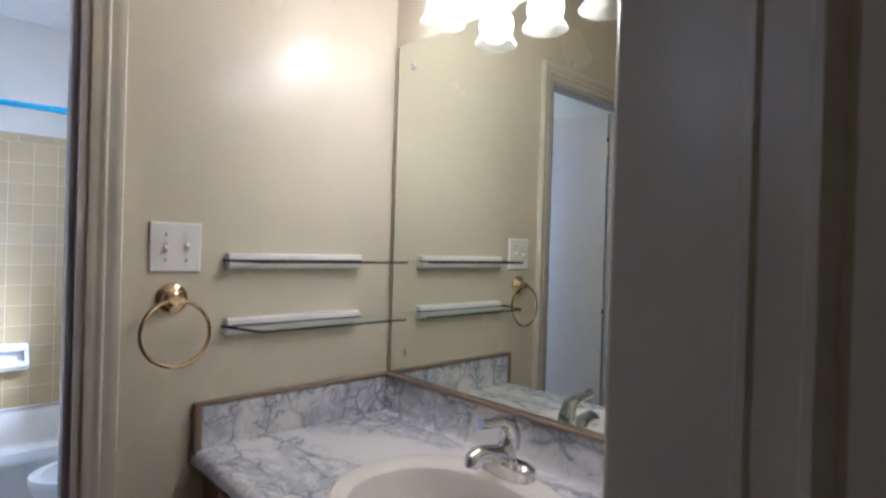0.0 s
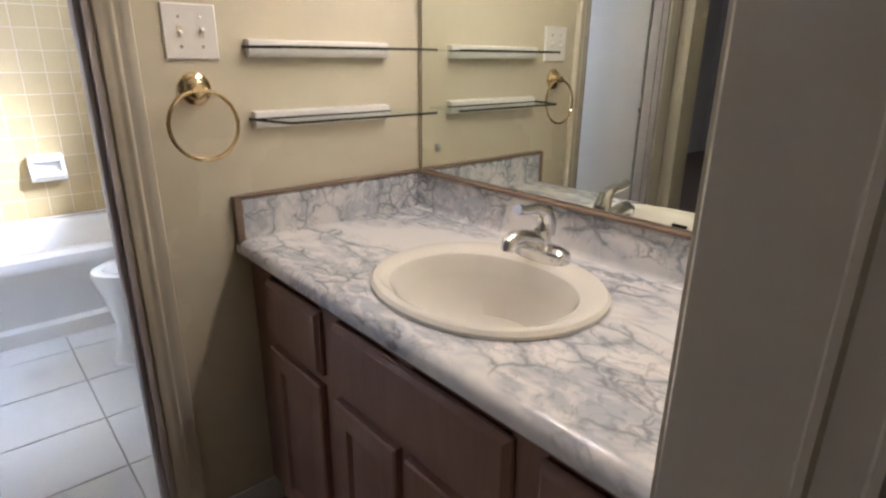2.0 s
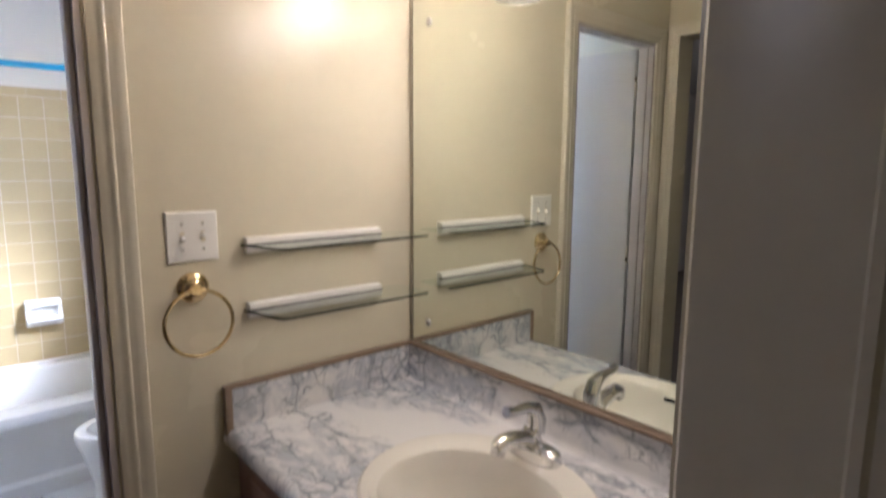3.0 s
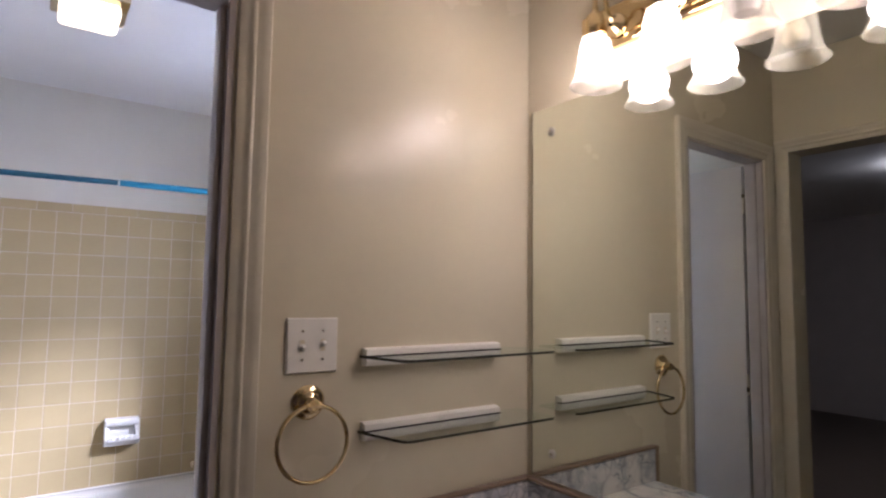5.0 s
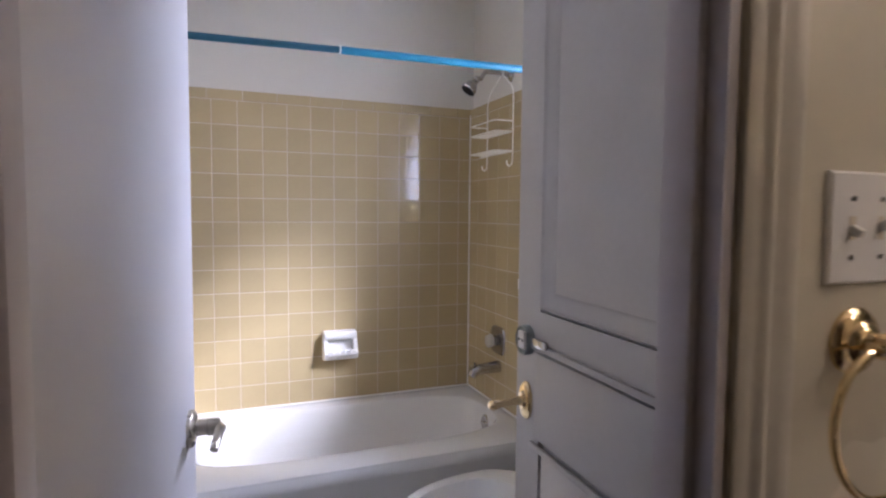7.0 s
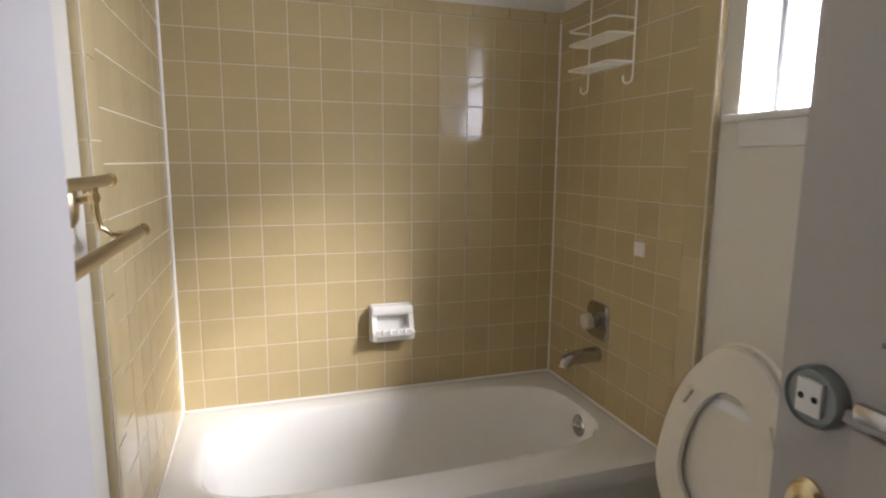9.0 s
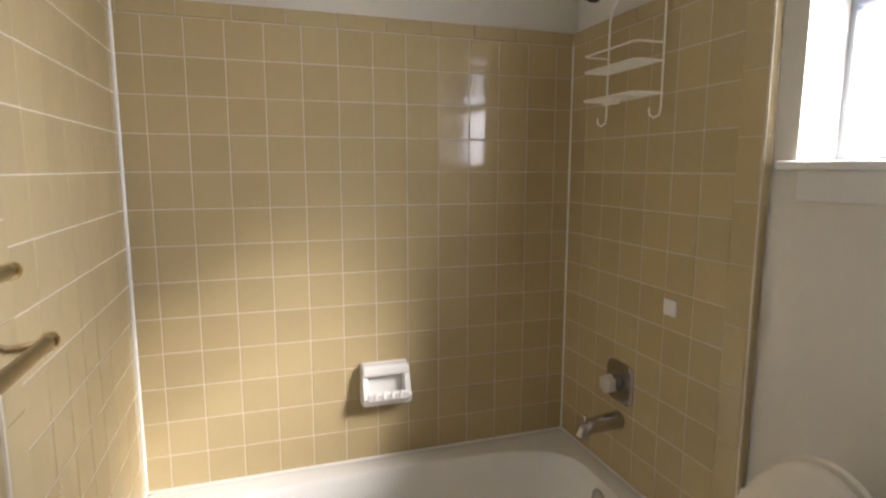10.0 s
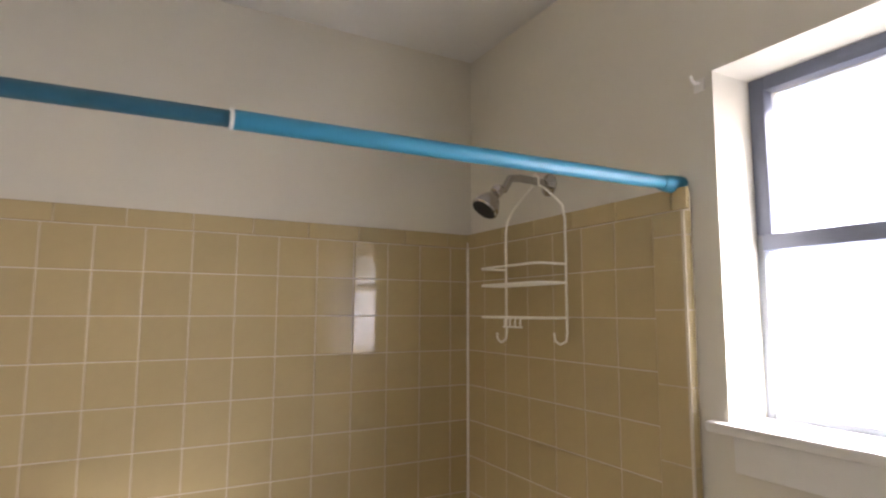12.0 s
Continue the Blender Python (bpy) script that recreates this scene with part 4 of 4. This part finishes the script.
for k in range(4):
    xx = dx0 + 0.038 + k * 0.028
    part("tray_rib", tube([(xx, TN - 0.022, dz0 + 0.033), (xx, TN - 0.066, dz0 + 0.046), (xx + 0.001, TN - 0.086, dz0 + 0.062), (xx + 0.001, TN - 0.089, dz0 + 0.046)], 0.006, 8), PORCELAIN, dish)

# curtain rod
rod = empty("curtain_rod", pose(0.45, 3.090, 1.882), "blue plastic-sleeved tension shower curtain rod between the walls", "curtain rod")
part("thick_tube", tube([(0.323, 3.090, 1.874), (TE + 0.006, 3.090, 1.883)], 0.0136, 20), BLUE, rod)
part("thin_tube", tube([(TW - 0.010, 3.090, 1.863), (0.323, 3.090, 1.874)], 0.0116, 20), BLUE_DARK, rod, "darker blue inner sleeve")
part("joint_ring", tube([(0.319, 3.090, 1.874), (0.324, 3.090, 1.874)], 0.0143, 20), PLASTIC, rod, "white joint ring")
for xa, xb in ((TE - 0.014, XE - 0.0005), (TW - 0.004, XW + 0.0005)):
    cz = 1.882 if xa > 0 else 1.864
    part("end_cap", tube([(xa - (0.018 if xa > 0 else -0.018), 3.090, cz), (xa, 3.090, cz), (xb, 3.090, cz)], [0.0152, 0.0180, 0.0190], 20), BLUE, rod)

# shower arm, head and caddy
sa = empty("shower_fixture", pose(XE, 3.515, 2.0), "chrome shower head on a bent wall arm", "shower head")
part("flange", lathe([(0.032, 0.0), (0.031, 0.004), (0.020, 0.010), (0.013, 0.014)], pose(XE, 3.515, 1.967, 0, -90, 0), 24), DULL_CHROME, sa)
part("arm", tube([(XE - 0.005, 3.515, 1.967), (XE - 0.045, 3.514, 1.972), (XE - 0.100, 3.511, 1.974), (XE - 0.142, 3.499, 1.966), (XE - 0.167, 3.494, 1.932), (XE - 0.185, 3.490, 1.932)], 0.0105, 14), DULL_CHROME, sa)
hd_dir = Vector((-0.62, -0.02, -0.78)).normalized()
hm = Matrix.Translation((XE - 0.185, 3.490, 1.932)) @ hd_dir.to_track_quat("Z", "Y").to_matrix().to_4x4()
part("head", lathe([(0.011, -0.006), (0.0165, 0.000), (0.0165, 0.016), (0.012, 0.020), (0.013, 0.024), (0.022, 0.034), (0.031, 0.050), (0.036, 0.064), (0.036, 0.072), (0.032, 0.076)], hm, 28), DULL_CHROME, sa)
part("spray_face", lathe([(0.032, 0.0755), (0.026, 0.073), (0.0, 0.072)], hm, 24), DARKGAP, sa, "dark spray face")

caddy = empty("shower_caddy", pose(1.165, 3.515, 1.7370), "white wire shower caddy hanging from the shower arm", "shower caddy")
WX, CY0, CY1, XF = 1.158, 3.393, 3.650, 1.068


def wire(pts, r=0.003, name="wire"):
    part(name, tube(pts, r, 8), WIRE, caddy)


AX, AY = XE - 0.050, 3.512
wire([(AX, AY, 1.9910), (AX, AY + 0.014, 1.9810), (AX, AY + 0.014, 1.9590), (AX, AY + 0.045, 1.9420), (WX, CY1 - 0.040, 1.9090), (WX, CY1 - 0.010, 1.8820), (WX, CY1, 1.8470), (WX, CY1, 1.6870), (WX, CY1, 1.5620), (WX, CY1 + 0.004, 1.5420), (WX - 0.006, CY1 + 0.018, 1.5320), (WX - 0.008, CY1 + 0.034, 1.5420), (WX - 0.008, CY1 + 0.036, 1.5590)], 0.003)
wire([(AX, AY, 1.9910), (AX, AY - 0.014, 1.9810), (AX, AY - 0.014, 1.9590), (AX, AY - 0.040, 1.9450), (WX, CY0 + 0.040, 1.9150), (WX, CY0 + 0.010, 1.8890), (WX, CY0, 1.8520), (WX, CY0, 1.6870), (WX, CY0, 1.5670), (WX, CY0 + 0.004, 1.5470), (WX - 0.006, CY0 + 0.020, 1.5390), (WX - 0.008, CY0 + 0.036, 1.5470), (WX - 0.008, CY0 + 0.040, 1.5670)], 0.003)


def basket(z, guard, slats, xf=XF):
    wire([(WX, CY0, z), (xf + 0.012, CY0, z), (xf, CY0 + 0.012, z), (xf, CY1 - 0.012, z), (xf + 0.012, CY1, z), (WX, CY1, z)], 0.0031, "shelf_rim")
    wire([(WX, CY0, z), (WX, CY1, z)], 0.0022, "shelf_back")
    if guard:
        wire([(WX, CY0, z + 0.047), (xf + 0.012, CY0, z + 0.047), (xf, CY0 + 0.012, z + 0.047), (xf, CY1 - 0.012, z + 0.047), (xf + 0.012, CY1, z + 0.047), (WX, CY1, z + 0.047)], 0.0031, "guard_rail")
    for k in range(slats):
        xx = xf + (WX - xf) * (k + 1) / (slats + 1)
        wire([(xx, CY0, z - 0.0015), (xx, CY1, z - 0.0015)], 0.0023, "shelf_wire")


basket(1.6910, True, 5)
basket(1.6050, False, 3)
for k in range(4):
    yy = CY1 - 0.125 - k * 0.022
    wire([(WX, yy, 1.6035), (XF, yy, 1.6035), (XF - 0.003, yy, 1.5970), (XF - 0.003, yy, 1.5810)], 0.0023, "soap_rest_wire")
wire([(XF - 0.003, CY1 - 0.118, 1.5810), (XF - 0.003, CY1 - 0.198, 1.5810)], 0.0023, "soap_rest_rail")

# small white hook beside the window
hook = empty("wall_hook", pose(XE, 3.01, 2.10), "small white adhesive hook beside the window", "hook")
part("hook_plate", box(XE - 0.004, 3.022, 2.066, XE + 0.0005, 3.046, 2.092, bev=0.0015), PLASTIC, hook)
part("hook_arm", tube([(XE - 0.003, 3.034, 2.084), (XE - 0.018, 3.034, 2.080), (XE - 0.026, 3.034, 2.086), (XE - 0.028, 3.034, 2.094)], 0.0035, 8), PLASTIC, hook)

# double towel bar on the west wall
tb = empty("towel_bar", pose(XW, 2.6, 1.2), "satin brass double towel bar on the white wall", "towel bar")
part("upper_bar", tube([(-0.262, 2.30, 1.246), (-0.262, 3.045, 1.246)], 0.0105, 16), SATIN_BRASS, tb)
part("lower_bar", tube([(-0.198, 2.24, 1.156), (-0.198, 2.965, 1.156)], 0.0105, 16), SATIN_BRASS, tb)
for xb, yb, zb in ((-0.262, 3.045, 1.246), (-0.198, 2.965, 1.156)):
    part("bar_end", tube([(xb, yb - 0.012, zb), (xb, yb - 0.006, zb), (xb, yb + 0.004, zb), (xb, yb + 0.010, zb)], [0.0105, 0.0135, 0.0135, 0.006], 16), BRASS, tb)
for py in (2.930, 2.40):
    br = part("wall_plate", loops([[(XW + o, py - 0.005 + 0.022 * s * math.cos(a), 1.208 + 0.040 * s * math.sin(a)) for a in [2 * math.pi * k / 24 for k in range(24)]] for s, o in ((1, 0), (1, 0.004), (0.75, 0.010), (0.4, 0.012))], cap1=True), SATIN_BRASS, tb)
    part("post", tube([(XW + 0.01, py - 0.005, 1.215), (-0.280, py - 0.002, 1.217), (-0.262, py + 0.005, 1.218), (-0.264, py, 1.219), (-0.257, py - 0.004, 1.219)], [0.009, 0.008, 0.011, 0.013, 0.008], 14), BRASS, br)
    part("bracket_arm", tube([(-0.262, py, 1.248), (-0.262, py, 1.219), (-0.262, py + 0.002, 1.190), (-0.258, py + 0.006, 1.166), (-0.243, py + 0.014, 1.153), (-0.222, py + 0.022, 1.153), (-0.198, py + 0.026, 1.156)], 0.0068, 12), BRASS, br)

# toilet: faces west, seat and lid raised
TOY = 2.712
wc = empty("toilet", pose(0.75, TOY, 0), "white porcelain toilet with seat and lid raised", "toilet")


def bowl_ring(x0, x1, hw, z, n=48):
    ring_ = []
    cxm = x1 - hw * 0.95
    for k in range(n):
        a = 2 * math.pi * k / n
        c, s_ = math.cos(a), math.sin(a)
        ring_.append((cxm + (x1 - cxm) * c if c > 0 else cxm + (cxm - x0) * c, TOY + hw * s_, z))
    return ring_


rings = [bowl_ring(0.448, 0.98, 0.112, 0.0), bowl_ring(0.452, 0.98, 0.107, 0.03), bowl_ring(0.478, 0.97, 0.094, 0.10), bowl_ring(0.482, 0.96, 0.092, 0.18), bowl_ring(0.466, 0.95, 0.115, 0.26), bowl_ring(0.445, 0.94, 0.155, 0.335), bowl_ring(0.428, 0.94, 0.178, 0.385), bowl_ring(0.425, 0.94, 0.184, 0.405), bowl_ring(0.428, 0.94, 0.181, 0.418),
         bowl_ring(0.439, 0.93, 0.170, 0.422), bowl_ring(0.470, 0.83, 0.130, 0.420), bowl_ring(0.476, 0.82, 0.122, 0.405), bowl_ring(0.493, 0.80, 0.110, 0.34), bowl_ring(0.543, 0.75, 0.075, 0.25), bowl_ring(0.592, 0.70, 0.05, 0.21)]
part("bowl", loops(rings, cap1=True), PORCELAIN, wc)
part("bowl_shelf", box(0.84, TOY - 0.13, 0.30, 1.16, TOY + 0.13, 0.422, bev=0.02, seg=3), PORCELAIN, wc)
part("tank", box(0.995, TOY - 0.225, 0.40, 1.20, TOY + 0.155, 0.735, bev=0.025, seg=3), PORCELAIN, wc)
part("tank_lid", box(0.972, TOY - 0.235, 0.735, 1.205, TOY + 0.163, 0.770, bev=0.010, seg=3), PORCELAIN, wc)
part("flush_handle", tube([(0.996, TOY + 0.12, 0.68), (0.980, TOY + 0.12, 0.68), (0.975, TOY + 0.09, 0.677), (0.975, TOY + 0.06, 0.672)], [0.009, 0.008, 0.006, 0.007], 10), CHROME, wc)


def seat_ring(s0, s1, hw, o, n=48):
    """A ring in the raised seat's plane: s along the seat from hinge to tip, o its thickness offset."""
    lean = radians(9)
    ring_ = []
    for k in range(n):
        a = 2 * math.pi * k / n
        c, s_ = math.cos(a), math.sin(a)
        mid = s0 + hw * 0.9
        s = mid + (s1 - mid) * c if c > 0 else mid + (mid - s0) * c
        ring_.append((0.922 + s * math.sin(lean) - o * math.cos(lean), TOY + hw * s_, 0.425 + s * math.cos(lean) + o * math.sin(lean)))
    return ring_


part("seat", loops([seat_ring(0.0, 0.472, 0.181, 0.012), seat_ring(0.004, 0.468, 0.177, 0.022), seat_ring(0.014, 0.457, 0.167, 0.026), seat_ring(0.070, 0.398, 0.118, 0.026), seat_ring(0.082, 0.372, 0.108, 0.022), seat_ring(0.084, 0.370, 0.106, 0.012), seat_ring(0.070, 0.398, 0.118, 0.008), seat_ring(0.014, 0.457, 0.167, 0.008), seat_ring(0.0, 0.472, 0.181, 0.012)]), SEAT, wc, "white plastic seat ring raised upright")
part("lid", loops([seat_ring(-0.005, 0.479, 0.186, -0.012), seat_ring(-0.008, 0.483, 0.190, -0.004), seat_ring(-0.005, 0.479, 0.186, 0.004), seat_ring(0.02, 0.43, 0.165, 0.000)], cap0=True, cap1=True), SEAT, wc, "white plastic lid leaning back on the tank")
for sy in (-1, 1):
    p = Vector(seat_ring(0.042, 0.428, 0.143, 0.029)[int(7 if sy > 0 else 41)])
    part("bumper", box(-0.006, -0.008, -0.022, 0.006, 0.008, 0.022, bev=0.003, m=Matrix.Translation(p) @ pose(0, 0, 0, sy * 25, 9, 0)), SEAT, wc)
    part("hinge_post", box(0.885, TOY + sy * 0.075 - 0.014, 0.40, 0.925, TOY + sy * 0.075 + 0.014, 0.44, bev=0.006), SEAT, wc)
part("floor_bolt_cap", lathe([(0.014, 0.0), (0.013, 0.012), (0.0, 0.018)], pose(0.76, TOY - 0.105, 0.0), 14), PORCELAIN, wc)

# bathroom ceiling lamp
cl = empty("ceiling_lamp", pose(0.165, 2.76, CEIL), "square brass ceiling lamp with a cream glass lens", "ceiling lamp")
part("canopy", box(0.045, 2.64, CEIL - 0.030, 0.285, 2.88, CEIL, bev=0.006), BRASS, cl)
part("lens", box(0.070, 2.665, CEIL - 0.085, 0.260, 2.855, CEIL - 0.030, bev=0.018, seg=3), LENSGLOW, cl, "cream glass lens, lit")

# dome lamp in the unlit room
dl = empty("dome_lamp", pose(-3.05, 1.66, CEIL), "white glass dome lamp on the ceiling of the unlit room", "ceiling lamp")
part("collar", lathe([(0.15, 0.0), (0.15, -0.02), (0.13, -0.03)], pose(-3.05, 1.66, CEIL), 28), TRIM_WHITE, dl)
part("dome", lathe([(0.15, -0.02), (0.145, -0.05), (0.11, -0.085), (0.06, -0.105), (0.0, -0.11)], pose(-3.05, 1.66, CEIL), 28), DOMEGLOW, dl)

# ---- tiled surfaces, piece by piece ----
PX, PZ, Z0 = 0.110, 0.110, 1.826
TILES = {}


def tile_mesh(wd, ht, th=0.007, bev=0.0015):
    key = (round(wd, 4), round(ht, 4), th)
    if key not in TILES:
        a, b = wd / 2, ht / 2
        bm = loops([[(-a, -b, 0), (a, -b, 0), (a, b, 0), (-a, b, 0)], [(-a, -b, th - bev), (a, -b, th - bev), (a, b, th - bev), (-a, b, th - bev)],
                    [(-a + bev * 0.4, -b + bev * 0.4, th - bev * 0.25), (a - bev * 0.4, -b + bev * 0.4, th - bev * 0.25), (a - bev * 0.4, b - bev * 0.4, th - bev * 0.25), (-a + bev * 0.4, b - bev * 0.4, th - bev * 0.25)],
                    [(-a + bev, -b + bev, th), (a - bev, -b + bev, th), (a - bev, b - bev, th), (-a + bev, b - bev, th)]], cap1=True)
        me = bpy.data.meshes.new("tile")
        bm.to_mesh(me)
        bm.free()
        TILES[key] = me
    return TILES[key]


def lay(parent, centre, turn, wd, ht, material, th=0.007, name="tile", wob=0.12):
    me = tile_mesh(wd, ht, th)
    if not me.materials:
        me.materials.append(material)
    ob = new(name, me)
    ob.parent = parent
    ob.matrix_local = Matrix.Translation(centre) @ turn @ pose(0, 0, 0, random.uniform(-wob, wob), random.uniform(-wob, wob), 0)
    return ob


def spans(first, last, start, pitch):
    """Cell edges from first to last with joints at start + k * pitch."""
    cuts = [first] + [start + k * pitch for k in range(-40, 41) if first + 0.012 < start + k * pitch < last - 0.012] + [last]
    return list(zip(cuts, cuts[1:]))


G = 0.0022
rows = [(a, b) for a, b in spans(TZ + 0.004, Z0, Z0, PZ)]
full_rows = [(a, b) for a, b in spans(0.004, Z0, Z0, PZ)]
CAPZ = 1.873
# mortar beds that carry the tiles
bed_n = part("mortar_bed", box(TW, TN + 0.0011, TZ - 0.03, TE, YB, CAPZ - 0.006), GROUT, wall_north, smooth=False)
bed_e = part("mortar_bed", box(TE + 0.0011, 3.068, 0.0, XE, TN + 0.005, CAPZ - 0.006), GROUT, wall_east, smooth=False)
bed_w = part("mortar_bed", box(XW, 3.008, 0.0, TW - 0.0011, TN + 0.005, CAPZ - 0.006), GROUT, wall_west, smooth=False)
turn_n, turn_e, turn_w = pose(0, 0, 0, 90, 0, 0), pose(0, 0, 0, 90, 0, -90), pose(0, 0, 0, 90, 0, 90)
for xa, xb in spans(TW, TE, -0.202, PX):
    for za, zb in rows:
        lay(wall_north, ((xa + xb) / 2, TN + 0.007, (za + zb) / 2), turn_n, xb - xa - G, zb - za - G, TILE)
for xa, xb in spans(TW, TE, -0.11, 0.152):
    lay(wall_north, ((xa + xb) / 2, TN + 0.006, (Z0 + CAPZ) / 2), turn_n, xb - xa - G, CAPZ - Z0 - G, TILE, 0.009, "cap_tile")
for side, ya0, turn, xx in (("e", 3.145, turn_e, TE + 0.007), ("w", 3.085, turn_w, TW - 0.007)):
    wall = wall_east if side == "e" else wall_west
    for ya, yb in spans(ya0, TN, ya0, PX):
        for za, zb in (rows if ya > 3.118 else full_rows):
            lay(wall, (xx, (ya + yb) / 2, (za + zb) / 2), turn, yb - ya - G, zb - za - G, TILE)
    for ya, yb in spans(ya0 - 0.09, TN, ya0 + 0.1, 0.152):
        lay(wall, (xx - (0.001 if side == "e" else -0.001), (ya + yb) / 2, (Z0 + CAPZ) / 2), turn, yb - ya - G, CAPZ - Z0 - G, TILE, 0.009, "cap_tile")
    # rounded edge trim
    for za, zb in spans(0.004, Z0, Z0 - 0.05, 0.152):
        s_ = -1 if side == "e" else 1
        x0 = xx
        y_in, y_out = ya0 - 0.001, ya0 - 0.080
        prof = [(x0 + s_ * 0.008, y_in), (x0 + s_ * 0.008, y_out + 0.016), (x0 + s_ * 0.0055, y_out + 0.007), (x0 + s_ * 0.0, y_out + 0.0015), (x0 - s_ * 0.008, y_out), (x0 - s_ * 0.0125, y_out), (x0 - s_ * 0.0125, y_in)]
        bm = extrude_profile(prof, lambda u, v, z=za: (u, v, z + 0.001), lambda u, v, z=zb: (u, v, z - 0.001))
        part("edge_tile", bm, TILE, wall)

# caulk in the corners and round the tub
for name, a, b, r in (("caulk_line", (TW + 0.002, TN - 0.002, TZ), (TW + 0.002, TN - 0.002, Z0 + 0.03), 0.006), ("caulk_line", (TE - 0.002, TN - 0.002, TZ), (TE - 0.002, TN - 0.002, Z0 + 0.02), 0.0035)):
    tagged(part(name, tube([a, b], r, 8), CAULK), "white caulk bead in the tiled corner", "trim", kind="structure")
for a, b in (((TW, TN - 0.002, TZ + 0.001), (TE, TN - 0.002, TZ + 0.001)), ((TE - 0.002, TY0, TZ + 0.001), (TE - 0.002, TN, TZ + 0.001)), ((TW + 0.002, TY0, TZ + 0.001), (TW + 0.002, TN, TZ + 0.001))):
    tagged(part("caulk_line", tube([a, b], 0.004, 8), CAULK), "white caulk bead between tub and tiles", "trim", kind="structure")

# floor tiles
for xa, xb in spans(XW, XE, 0.332, 0.33):
    for ya, yb in spans(YN2, TY0 + 0.02, 1.972, 0.33):
        lay(floor_bath, ((xa + xb) / 2, (ya + yb) / 2, -0.0065), Matrix.Identity(4), xb - xa - 0.005, yb - ya - 0.005, FLOORTILE, 0.0085, "floor_tile", 0.0)
